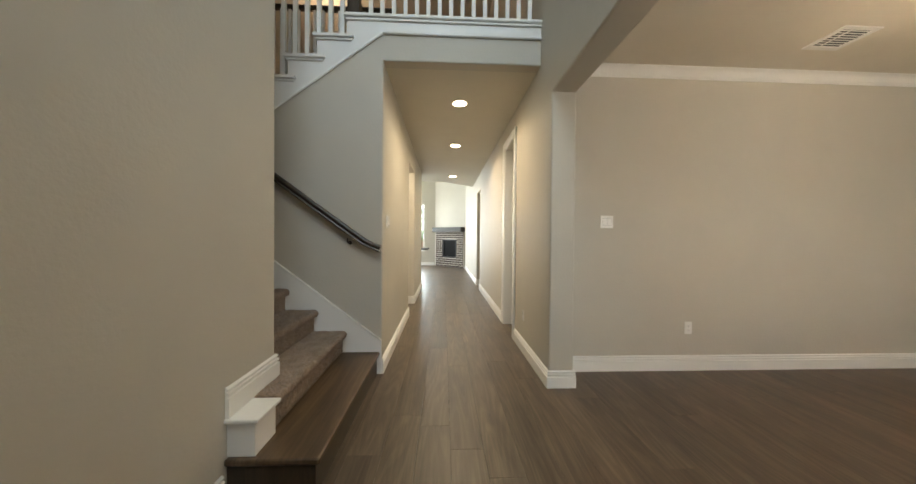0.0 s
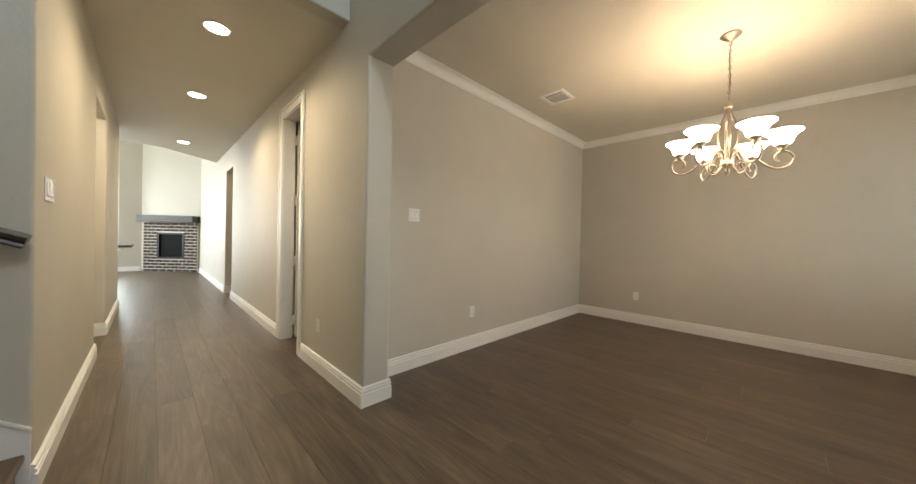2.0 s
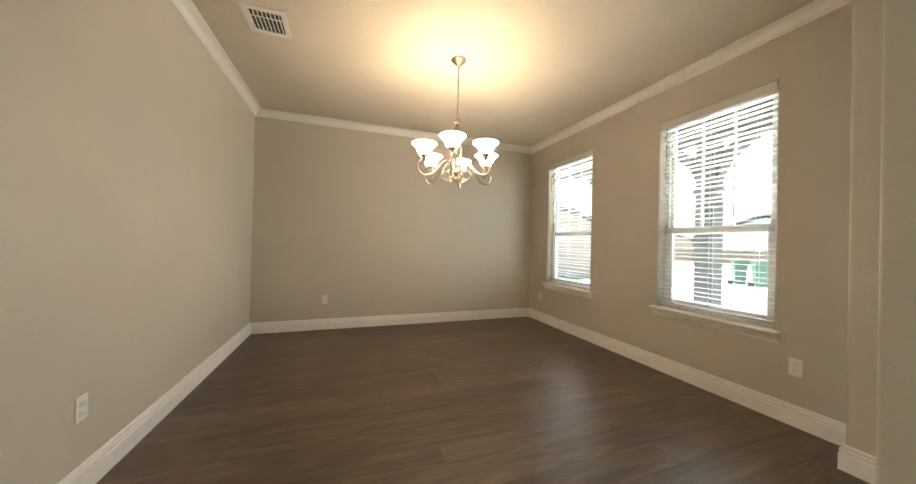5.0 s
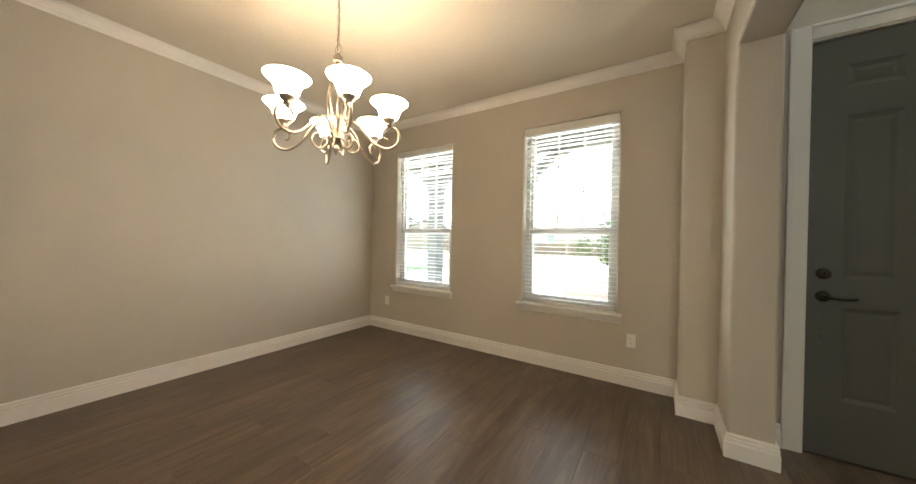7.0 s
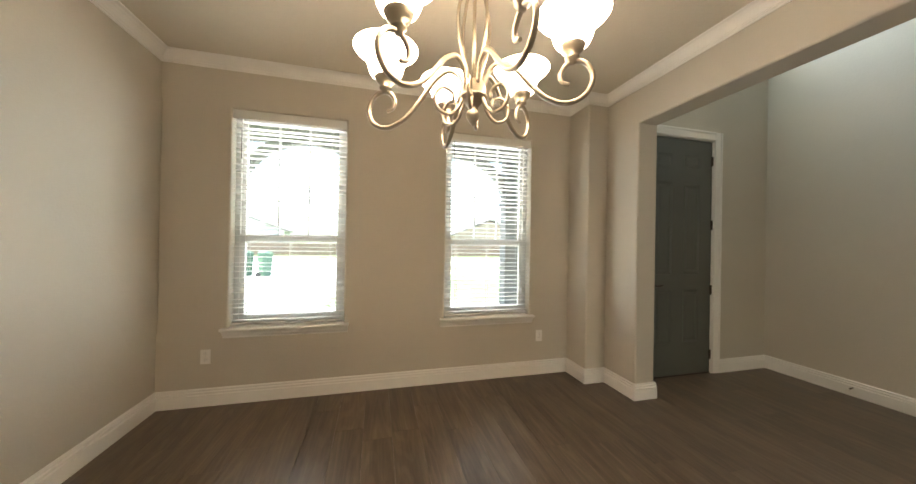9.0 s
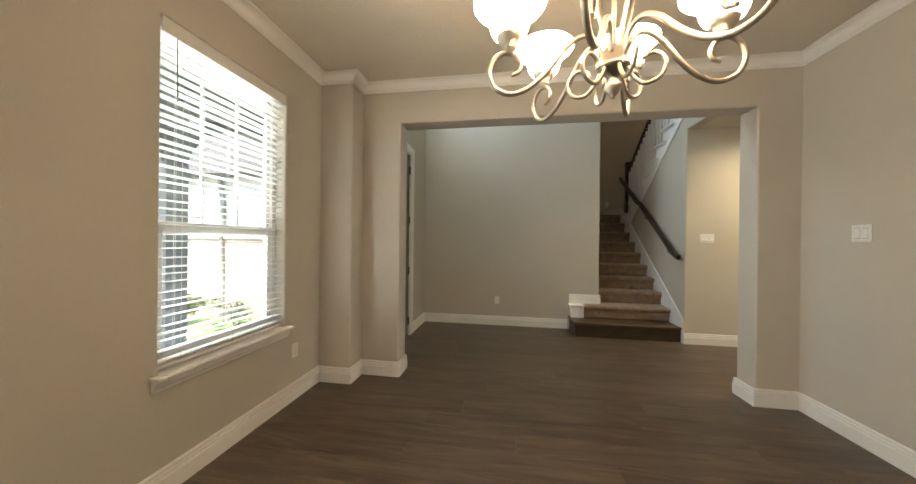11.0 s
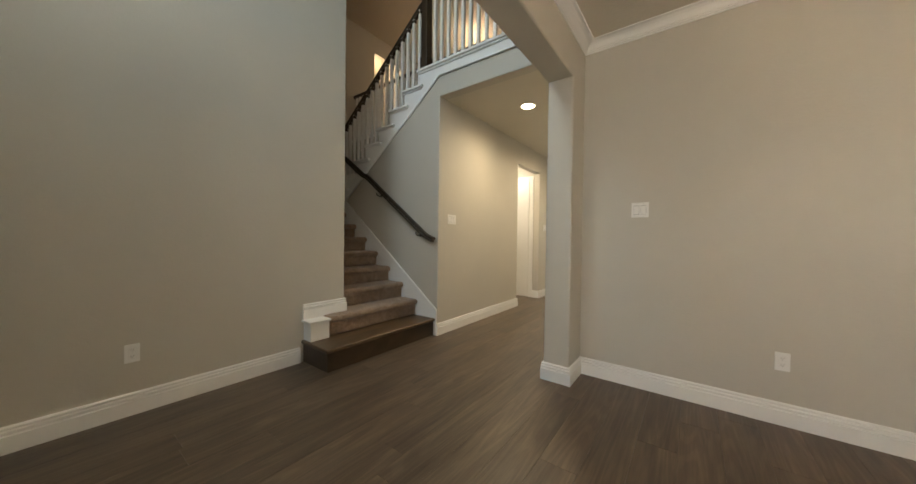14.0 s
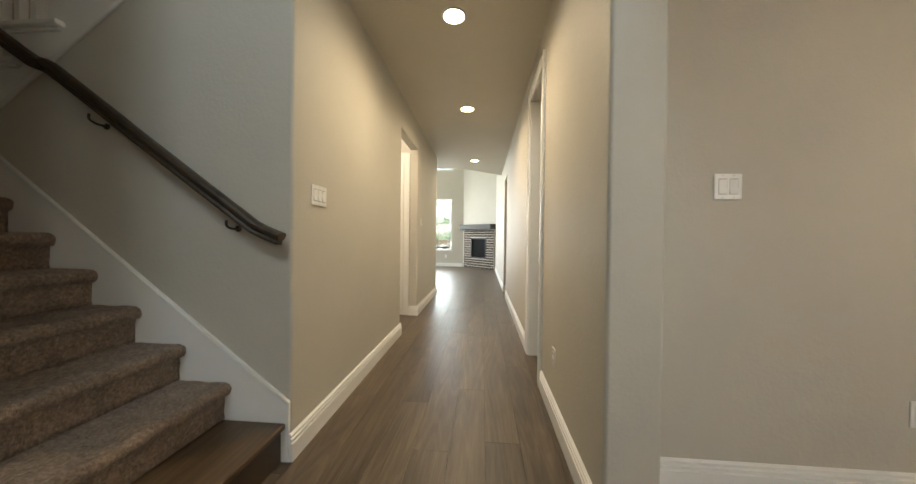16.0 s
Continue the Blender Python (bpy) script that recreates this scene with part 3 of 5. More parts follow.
newel(-0.055, YB, UP, 4.14)


def rail(points, name="rail"):
    bm = bmesh.new()
    loaf(bm, points)
    part(name, bm, STAIN, railing, "dark-stained wooden handrail")


def nose_line(x):
    return zk[0] + (x - xk[0]) * RISE / RUN


UPRAIL = 0.80
rail([(-1.83, YB, nose_line(-1.83) + UPRAIL), (-0.09, YB, nose_line(-0.09) + UPRAIL)])
rail([(-0.02, YB, UP + 0.92), (XP, YB, UP + 0.92)])
BAL = 0.017


def baluster(x, y, z0, z1):
    bm = bmesh.new()
    box(bm, x - BAL, x + BAL, y - BAL, y + BAL, z0, z1)
    part("baluster", bm, TRIM, railing)
    bm = bmesh.new()
    box(bm, x - 0.020, x + 0.020, y - 0.019, y + 0.019, z1 - 0.052, z1 - 0.012, 0.003, 1)
    part("baluster_cap", bm, STAIN, railing, "dark-stained collar under the rail")


x = -1.78
while x < -0.12:
    k = max(k for k in range(7) if xk[k] < x + 0.02)
    baluster(x, YB, zk[k], nose_line(x) + UPRAIL - 0.015)
    x += 0.1012
x = 0.085
while x < XP - 0.05:
    baluster(x, YB, UP, UP + 0.9)
    x += 0.101
# guard rail on the far side of the stairwell
guard = thing("loft_railing", "white balusters under a dark wooden rail round the stairwell", "railing")
bm = bmesh.new()
loaf(bm, [(-3.19, 4.79, UP + 0.92), (XH - 0.1, 4.79, UP + 0.92)])
part("rail", bm, STAIN, guard, "dark-stained wooden rail")
bm = bmesh.new()
box(bm, -3.19, XH - 0.1, 4.725, 4.845, UP - 0.05, UP, 0.006)
part("curb", bm, TRIM, guard)
x = -3.1
while x < XH - 0.15:
    bm = bmesh.new()
    box(bm, x - BAL, x + BAL, 4.79 - BAL, 4.79 + BAL, UP, UP + 0.9)
    part("baluster", bm, TRIM, guard)
    x += 0.101


# wall handrail
hand = thing("wall_handrail", "dark-stained wooden handrail on dark metal brackets", "handrail")
bm = bmesh.new()
YR = YN - 0.075
line = spline([(-1.95, YR, 2.545), (-1.5, YR, 2.245), (-1.14, YR, 1.998), (-1.06, YR, 1.955), (-0.98, YR, 1.918), (-0.5, YR, 1.567), (0.0, YR, 1.206), (0.09, YR, 1.147), (0.20, YR, 1.102)], 6)
loaf(bm, line)
part("rail", bm, STAIN, hand)
for x, z in ((-0.075, 1.185), (-0.80, 1.705)):
    bm = bmesh.new()
    tube(bm, spline([(x, YN, z - 0.035), (x, YN - 0.045, z - 0.036), (x, YR, z - 0.022), (x, YR, z + 0.003)], 5), 0.0058, 8)
    lathe(bm, [(0.0, 0.0), (0.017, 0.0), (0.015, 0.007), (0.0, 0.009)], 16)
    bmesh.ops.rotate(bm, verts=bm.verts[-64:], cent=(0, 0, 0), matrix=Matrix.Rotation(radians(90), 3, "X"))
    bmesh.ops.translate(bm, verts=bm.verts[-64:], vec=(x, YN, z - 0.035))
    part("bracket", bm, BRONZE, hand, "dark metal rail bracket")

# ---- doors ----


def front_door():
    x0, x1, z1 = DOOR
    d = thing("door_1", "dark grey six-panel front door, closed, in white casing", "door")
    tagged(d, kind="structure")
    bm = bmesh.new()
    xs = [x0 + 0.002, x0 + 0.16, x0 + 0.368, x1 - 0.355, x1 - 0.147, x1 - 0.002]
    zs = [0.012, 0.34, 0.875, 1.04, 1.97, 2.13, 2.26, z1 - 0.004]
    hole = lambda i, k: i in (1, 3) and k in (1, 3, 5)
    solid(bm, xs, [-0.045, -0.001], zs, lambda i, j, k: not hole(i, k))
    bmesh.ops.dissolve_limit(bm, angle_limit=0.01, verts=bm.verts[:], edges=bm.edges[:])
    leaf = part("leaf", bm, DOORPAINT, d)
    for i in (1, 3):
        for k in (1, 3, 5):
            bm = bmesh.new()
            a, b, c, e = xs[i], xs[i + 1], zs[k], zs[k + 1]
            s1, s2 = 0.022, 0.048
            loops = [(0, -0.001), (0.006, -0.004), (s1, -0.009), (s1 + 0.004, -0.009), (s2, -0.004), (s2 + 0.002, -0.004)]
            rings = [[bm.verts.new(p) for p in ((a + s, y, c + s), (b - s, y, c + s), (b - s, y, e - s), (a + s, y, e - s))] for s, y in loops]
            for r, q in zip(rings, rings[1:]):
                for n in range(4):
                    bm.faces.new((r[n], r[(n + 1) % 4], q[(n + 1) % 4], q[n]))
            bm.faces.new(rings[-1])
            back = [bm.verts.new(p) for p in ((a, -0.04, c), (b, -0.04, c), (b, -0.04, e), (a, -0.04, e))]
            bm.faces.new(back[::-1])
            for n in range(4):
                bm.faces.new((back[n], back[(n + 1) % 4], rings[0][(n + 1) % 4], rings[0][n]))
            bmesh.ops.recalc_face_normals(bm, faces=bm.faces[:])
            part("panel", bm, DOORPAINT, leaf)
    # lever, rose and deadbolt
    bm = bmesh.new()
    kx = x1 - 0.072
    for z, r in ((0.933, 0.033), (1.066, 0.032)):
        mark = len(bm.verts)
        lathe(bm, [(r, 0), (r, 0.006), (r * 0.8, 0.014), (r * 0.45, 0.02), (0.001, 0.021)], 20)
        bm.verts.ensure_lookup_table()
        vs = bm.verts[mark:]
        bmesh.ops.rotate(bm, verts=vs, cent=(0, 0, 0), matrix=Matrix.Rotation(radians(-90), 3, "X"))
        bmesh.ops.translate(bm, verts=vs, vec=(kx, 0, z))
    tube(bm, spline([(kx, 0.01, 0.933), (kx, 0.052, 0.933), (kx - 0.02, 0.058, 0.933), (kx - 0.06, 0.056, 0.928), (kx - 0.115, 0.052, 0.934)], 5), 0.009, 10)
    box(bm, kx - 0.006, kx + 0.006, 0.018, 0.034, 1.05, 1.082, 0.003)
    part("door_handle", bm, BRONZE, leaf, "dark bronze lever and deadbolt")
    bm = bmesh.new()
    lathe(bm, [(0.006, 0), (0.005, 0.004), (0.001, 0.005)], 10)
    bmesh.ops.rotate(bm, verts=bm.verts[:], cent=(0, 0, 0), matrix=Matrix.Rotation(radians(-90), 3, "X"))
    bmesh.ops.translate(bm, verts=bm.verts[:], vec=(kx + 0.004, -0.001, 0.70))
    part("stud", bm, SLOT, leaf)
    for z in (0.195, 0.87, 1.55, 2.22):
        bm = bmesh.new()
        tube(bm, [(x0 - 0.003, 0.006, z - 0.05), (x0 - 0.003, 0.006, z + 0.05)], 0.008, 8)
        box(bm, x0 - 0.003, x0 + 0.012, -0.002, 0.001, z - 0.05, z + 0.05)
        part("hinge", bm, BRONZE, leaf, "dark metal hinge")
    bm = bmesh.new()
    box(bm, x0 - 0.018, x0, YF - 0.158, YF + 0.002, 0, z1 + 0.018)
    box(bm, x1, x1 + 0.018, YF - 0.158, YF + 0.002, 0, z1 + 0.018)
    box(bm, x0, x1, YF - 0.158, YF + 0.002, z1, z1 + 0.018)
    part("jamb", bm, TRIM, d)
    for a, b, c, e in ((x0 - 0.095, x0 - 0.006, 0, z1 + 0.095), (x1 + 0.006, x1 + 0.095, 0, z1 + 0.095), (x0 - 0.006, x1 + 0.006, z1 + 0.008, z1 + 0.095)):
        bm = bmesh.new()
        box(bm, a, b, YF, YF + 0.016, c, e, 0.004)
        if e - c > 1:
            s = a if a < x0 else b - 0.022
            box(bm, s, s + 0.022, YF + 0.014, YF + 0.024, c, e, 0.004)
        else:
            box(bm, a, b, YF + 0.014, YF + 0.024, e - 0.022, e, 0.004)
        part("casing", bm, TRIM, d)
    bm = bmesh.new()
    box(bm, x0, x1, -0.14, 0.006, 0.0005, 0.011, 0.003)
    part("threshold", bm, BRONZE, d, "dark metal threshold")
    return d


front_door()


def hall_door():
    """White panel door swung open into the room off the hall's east side."""
    d = thing("door_2", "white panel interior door standing open, in white casing", "door")
    tagged(d, kind="structure")
    y0, y1, z1 = 4.55, 5.145, 2.44
    bm = bmesh.new()
    xa = 1.731
    zs = [0.012, 0.22, 1.02, 1.16, 2.30, z1 - 0.014]
    solid(bm, [xa, xa + 0.10, xa + 0.41, xa + 0.51], [5.084, 5.119], zs, lambda i, j, k: not (i == 1 and k in (1, 3)))
    leaf = part("leaf", bm, TRIM, d)
    for k in (1, 3):
        bm = bmesh.new()
        box(bm, xa + 0.10, xa + 0.41, 5.094, 5.109, zs[k], zs[k + 1])
        part("panel", bm, TRIM, leaf)
    for z in (0.20, 0.87, 1.55, 2.22):
        bm = bmesh.new()
        box(bm, 1.690, xa + 0.02, 5.1205, 5.1265, z - 0.05, z + 0.05)
        tube(bm, [(1.725, 5.116, z - 0.052), (1.725, 5.116, z + 0.052)], 0.0085, 10)
        part("hinge", bm, TRIM, leaf, "white painted hinge")
    bm = bmesh.new()
    box(bm, XP - 0.002, XD + 0.002, y0 + 0.0005, y0 + 0.018, 0, z1 - 0.001)
    box(bm, XP - 0.002, 1.712, y1 - 0.018, 5.1995, 0, z1 - 0.001)
    box(bm, XP - 0.002, XD + 0.002, y0 + 0.018, y1 - 0.018, z1 - 0.012, z1 - 0.0005)
    part("jamb", bm, TRIM, d)
    for a, b, c, e in ((y0 - 0.088, y0 + 0.004, 0, z1 + 0.088), (y1 - 0.004, y1 + 0.088, 0, z1 + 0.088), (y0 + 0.004, y1 - 0.004, z1 - 0.004, z1 + 0.088)):
        bm = bmesh.new()
        box(bm, XP - 0.016, XP, a, b, c, e, 0.004)
        if e - c > 1:
            s = a if a < y0 else b - 0.022
            box(bm, XP - 0.024, XP - 0.014, s, s + 0.022, c, e, 0.004)
        else:
            box(bm, XP - 0.024, XP - 0.014, a, b, e - 0.022, e, 0.004)
        part("casing", bm, TRIM, d)


hall_door()


def vestibule_door():
    d = thing("door_3", "white interior door in the side vestibule, closed", "door")
    tagged(d, kind="structure")
    bm = bmesh.new()
    box(bm, -0.80, 0.0, 6.50, 6.537, 0.01, 2.25, 0.003)
    part("leaf", bm, TRIM, d)
    bm = bmesh.new()
    box(bm, 0.0, XH - 0.121, 6.515, 6.539, 0, 2.34, 0.003)
    box(bm, -0.80, 0.0, 6.515, 6.539, 2.25, 2.34, 0.003)
    part("casing", bm, TRIM, d)


vestibule_door()

# ---- windows with blinds ----


def window(n, x0, x1):
    w = thing("window_%d" % n, "white double-hung window with a grilled upper sash and moulded sill", "window")
    tagged(w, kind="structure")
    ya, yb = YS - 0.135, YS - 0.085
    zm = 1.335
    bm = bmesh.new()
    f = 0.04
    box(bm, x0, x0 + f, ya - 0.02, yb, WZ0, WZ1, 0.003)
    box(bm, x1 - f, x1, ya - 0.02, yb, WZ0, WZ1, 0.003)
    box(bm, x0 + f, x1 - f, ya - 0.02, yb, WZ1 - f, WZ1, 0.003)
    box(bm, x0 + f, x1 - f, ya - 0.02, yb, WZ0, WZ0 + 0.05, 0.003)
    part("window_frame", bm, WINFRAME, w)
    bm = bmesh.new()
    a, b = x0 + f, x1 - f
    for p, q, r, s in ((a, a + 0.035, zm - 0.035, WZ1 - f), (b - 0.035, b, zm - 0.035, WZ1 - f), (a + 0.035, b - 0.035, zm - 0.02, zm + 0.02), (a + 0.035, b - 0.035, WZ1 - f - 0.03, WZ1 - f)):
        box(bm, p, q, ya, ya + 0.028, r, s, 0.003)
    top = part("upper_sash", bm, WINFRAME, w)
    for k in (1, 2):
        bm = bmesh.new()
        c = a + 0.035 + (b - a - 0.07) * k / 3
        box(bm, c - 0.009, c + 0.009, ya + 0.007, ya + 0.021, zm + 0.02, WZ1 - f - 0.03)
        part("grille_bar", bm, WINFRAME, top)
    bm = bmesh.new()
    box(bm, a + 0.035, b - 0.035, ya + 0.012, ya + 0.016, zm + 0.02, WZ1 - f - 0.03)
    part("pane", bm, GLASS, top).visible_shadow = False
    bm = bmesh.new()
    for p, q, r, s in ((a, a + 0.04, WZ0 + 0.05, zm + 0.025), (b - 0.04, b, WZ0 + 0.05, zm + 0.025), (a + 0.04, b - 0.04, zm - 0.035, zm + 0.025), (a + 0.04, b - 0.04, WZ0 + 0.05, WZ0 + 0.10)):
        box(bm, p, q, ya + 0.030, yb - 0.002, r, s, 0.003)
    low = part("lower_sash", bm, WINFRAME, w)
    bm = bmesh.new()
    box(bm, a + 0.04, b - 0.04, ya + 0.036, ya + 0.040, WZ0 + 0.10, zm - 0.035)
    part("pane", bm, GLASS, low).visible_shadow = False
    bm = bmesh.new()
    prism(bm, [(YS - 0.084, WZ0 + 0.001), (YS + 0.052, WZ0 + 0.001), (YS + 0.056, WZ0 + 0.010), (YS + 0.052, WZ0 + 0.021), (YS - 0.084, WZ0 + 0.021)], "x", x0 + 0.001, x1 - 0.001)
    box(bm, x0 - 0.045, x0 + 0.001, YS + 0.0005, YS + 0.055, WZ0 + 0.001, WZ0 + 0.021, 0.004)
    box(bm, x1 - 0.001, x1 + 0.045, YS + 0.0005, YS + 0.055, WZ0 + 0.001, WZ0 + 0.021, 0.004)
    part("window_sill", bm, TRIM, w, "white painted window stool")
    bm = bmesh.new()
    prism(bm, [(YS + 0.0005, WZ0), (YS + 0.042, WZ0), (YS + 0.038, WZ0 - 0.012), (YS + 0.026, WZ0 - 0.018), (YS + 0.022, WZ0 - 0.034), (YS + 0.012, WZ0 - 0.046), (YS + 0.009, WZ0 - 0.060), (YS + 0.0005, WZ0 - 0.060)], "x", x0 - 0.035, x1 + 0.035)
    part("apron", bm, TRIM, w)
    return w


def blind(x0, x1):
    b = thing("window_blind", "white horizontal slat blind, lowered with open slats", "blind", "dining room blinds")
    yc = YS - 0.046
    bm = bmesh.new()
    box(bm, x0 + 0.004, x1 - 0.004, YS - 0.012, YS - 0.002, WZ1 - 0.075, WZ1 - 0.002, 0.003)
    part("valance", bm, BLIND, b)
    bm = bmesh.new()
    box(bm, x0 + 0.008, x1 - 0.008, yc - 0.024, yc + 0.026, WZ1 - 0.05, WZ1 - 0.004, 0.003)
    part("headrail", bm, BLIND, b)
    top, bottom, n = WZ1 - 0.085, WZ0 + 0.075, 39
    data = None
    for k in range(n):
        z = top - (top - bottom) * k / (n - 1)
        if data is None:
            bm = bmesh.new()
            prof = [(-0.0245, -0.0012), (0, 0.0012), (0.0245, -0.0012), (0.0245, 0.0012), (0, 0.0038), (-0.0245, 0.0012)]
            prism(bm, prof, "x", x0 + 0.008, x1 - 0.008)
            data = part("slat", bm, BLIND, b)
            data.location = (0, yc, z)
            ob = data
        else:
            ob = new("slat", data.data)
            ob.parent = b
            ob.location = (0, yc, z)
        ob.rotation_euler = (radians(2.5 + 1.2 * math.sin(k * 2.3)), radians(0.10 * math.sin(k * 1.7)), 0)
    bm = bmesh.new()
    box(bm, x0 + 0.008, x1 - 0.008, yc - 0.026, yc + 0.026, WZ0 + 0.032, WZ0 + 0.052, 0.004)
    part("bottom_rail", bm, BLIND, b)
    for x in (x0 + 0.12, x1 - 0.12, (x0 + x1) / 2):
        bm = bmesh.new()
        for dy in (-0.026, 0.026):
            tube(bm, [(x, yc + dy, WZ0 + 0.04), (x, yc + dy, WZ1 - 0.06)], 0.0011, 5)
        tube(bm, [(x + 0.012, yc, WZ0 + 0.04), (x + 0.012, yc, WZ1 - 0.06)], 0.001, 5)
        part("ladder_cord", bm, BLIND, b)
    bm = bmesh.new()
    tube(bm, [(x1 - 0.07, YS + 0.002, WZ1 - 0.08), (x1 - 0.072, YS + 0.004, WZ1 - 0.40)], 0.0025, 6)
    part("tilt_wand", bm, BRONZE, b, "dark tilt wand")


for n, (a, b) in enumerate(WINDOWS):
    window(n + 1, a, b)
    blind(a, b)


def plain_window(n, x0, x1, y, z0, z1):
    """Tall fixed window in the living room's far wall."""
    w = thing("window_%d" % n, "tall white-framed living room window", "window")
    tagged(w, kind="structure")
    bm = bmesh.new()
    solid(bm, [x0, x0 + 0.05, x1 - 0.05, x1], [y + 0.09, y + 0.13], [z0, z0 + 0.05, z1 - 0.05, z1], lambda i, j, k: not (i == 1 and k == 1))
    part("window_frame", bm, WINFRAME, w)
    bm = bmesh.new()
    box(bm, x0 + 0.05, x1 - 0.05, y + 0.105, y + 0.110, z0 + 0.05, z1 - 0.05)
    part("pane", bm, GLASS, w).visible_shadow = False
    bm = bmesh.new()
    box(bm, x0 - 0.04, x1 + 0.04, y - 0.04, y + 0.09, z0 - 0.03, z0 + 0.003, 0.004)
    part("window_sill", bm, TRIM, w)


plain_window(3, -1.0, -0.10, 14.5, 0.645, 2.69)
plain_window(4, -1.0, -0.10, 14.5, 3.84, 5.2)
bm = bmesh.new()
far_blind = thing("window_blind", "white horizontal slat blind, half lowered with open slats", "blind")
for k in range(24):
    z = 0.70 + 0.042 * k
    box(bm, -0.99, -0.11, 14.52, 14.57, z, z + 0.003)
part("slat_stack", bm, BLIND, far_blind)
bm = bmesh.new()
box(bm, -0.99, -0.11, 14.51, 14.58, 2.60, 2.68, 0.004)
part("headrail", bm, BLIND, far_blind)

# ---- chandelier ----


def chandelier():
    cx, cy = CHANDELIER
    c = thing("chandelier", "brushed nickel scroll-arm chandelier with six lit frosted glass shades", "chandelier", at=(cx, cy, 0))
    bm = bmesh.new()
    lathe(bm, [(0.001, H), (0.064, H), (0.066, H - 0.006), (0.058, H - 0.014), (0.050, H - 0.018), (0.046, H - 0.026), (0.020, H - 0.034), (0.012, H - 0.045), (0.001, H - 0.047)], 28)
    part("canopy", bm, NICKEL, c)
    bm = bmesh.new()
    z = H - 0.05
    k = 0
    while z > 2.292:
        ring = []
        for j in range(13):
            a = 2 * math.pi * j / 12
            u, v = 0.0085 * math.cos(a), 0.0185 * math.sin(a)
            ring.append((u, 0, z - 0.015 + v) if k % 2 else (0, u, z - 0.015 + v))
        tube(bm, ring, 0.0021, 6)
        z -= 0.0305
        k += 1
    part("chain", bm, NICKEL, c, "thin metal chain")
    bm = bmesh.new()
    tube(bm, [(0.004 * math.sin(7 * t), 0.004 * math.cos(9 * t), 2.25 + t * (H - 2.29)) for t in np.linspace(0, 1, 24)], 0.0022, 6)
    part("cord", bm, BRONZE, c)
    bm = bmesh.new()
    tube(bm, [(0.025 * math.cos(a), 0, 2.264 + 0.025 * math.sin(a)) for a in np.linspace(0, 2 * math.pi, 21)], 0.0035, 8)
    part("top_ring", bm, NICKEL, c)
    bm = bmesh.new()
    lathe(bm, [(0.001, 2.240), (0.012, 2.238), (0.014, 2.230), (0.024, 2.226), (0.026, 2.214), (0.023, 2.204), (0.027, 2.200), (0.027, 2.190), (0.001, 2.188)], 24)
    part("collar", bm, NICKEL, c)
    for k in range(4):
        a = radians(20 + 90 * k)
        bm = bmesh.new()
        prof = [(0.014, 2.195), (0.019, 2.15), (0.040, 2.09), (0.060, 2.01), (0.054, 1.93), (0.030, 1.85), (0.018, 1.79)]
        tube(bm, spline([(r * math.cos(a), r * math.sin(a), z) for r, z in prof], 6), 0.0055, 8)
        part("lyre_rod", bm, NICKEL, c)
    bm = bmesh.new()
    tube(bm, [(0, 0, 1.78), (0, 0, 2.19)], 0.006, 8)
    part("stem", bm, NICKEL, c)
    bm = bmesh.new()
    lathe(bm, [(0.001, 1.812), (0.032, 1.810), (0.038, 1.804), (0.038, 1.772), (0.044, 1.768), (0.044, 1.760), (0.030, 1.754), (0.016, 1.735), (0.012, 1.728), (0.020, 1.718), (0.021, 1.706), (0.012, 1.690), (0.005, 1.684), (0.006, 1.680), (0.001, 1.676)], 28)
    part("hub", bm, NICKEL, c)
    arm_pts = [(0.034, 1.80), (0.052, 1.848), (0.088, 1.866), (0.135, 1.838), (0.185, 1.780), (0.235, 1.735), (0.293, 1.714), (0.345, 1.732), (0.366, 1.778), (0.346, 1.822), (0.304, 1.834), (0.273, 1.808), (0.275, 1.778), (0.298, 1.768)]
    curl_pts = [(0.030, 1.778), (0.044, 1.735), (0.075, 1.702), (0.112, 1.712), (0.124, 1.748), (0.100, 1.778), (0.068, 1.768), (0.064, 1.742)]
    for k in range(6):
        a = radians(34.4 + 60 * k)
        ca, sa = math.cos(a), math.sin(a)
        bm = bmesh.new()
        dip = 0.033 * 0.29 * sa - 0.067 * 0.29 * ca
        line = spline([(0.95 * r * ca, 0.95 * r * sa, z - 0.006 + dip * r / 0.3) for r, z in arm_pts], 6)
        tube(bm, line, [0.0075 - 0.002 * max(0, (i / len(line) - 0.75) * 4) for i in range(len(line))], 8)
        part("arm", bm, NICKEL, c)
        a2 = radians(66.5 + 60 * k)
        bm = bmesh.new()
        tube(bm, spline([(r * math.cos(a2), r * math.sin(a2), z) for r, z in curl_pts], 6), 0.0055, 8)
        part("curl", bm, NICKEL, c)
        px, py = 0.290 * ca, 0.290 * sa
        bm = bmesh.new()
        lathe(bm, [(0.001, 1.832), (0.010, 1.834), (0.012, 1.842), (0.020, 1.848), (0.020, 1.853), (0.016, 1.857), (0.030, 1.870), (0.037, 1.884), (0.037, 1.890), (0.040, 1.893), (0.040, 1.900), (0.001, 1.902)], 24, (px, py, dip - 0.012))
        part("socket_cup", bm, NICKEL, c)
        bm = bmesh.new()
        z0 = 1.872 + dip
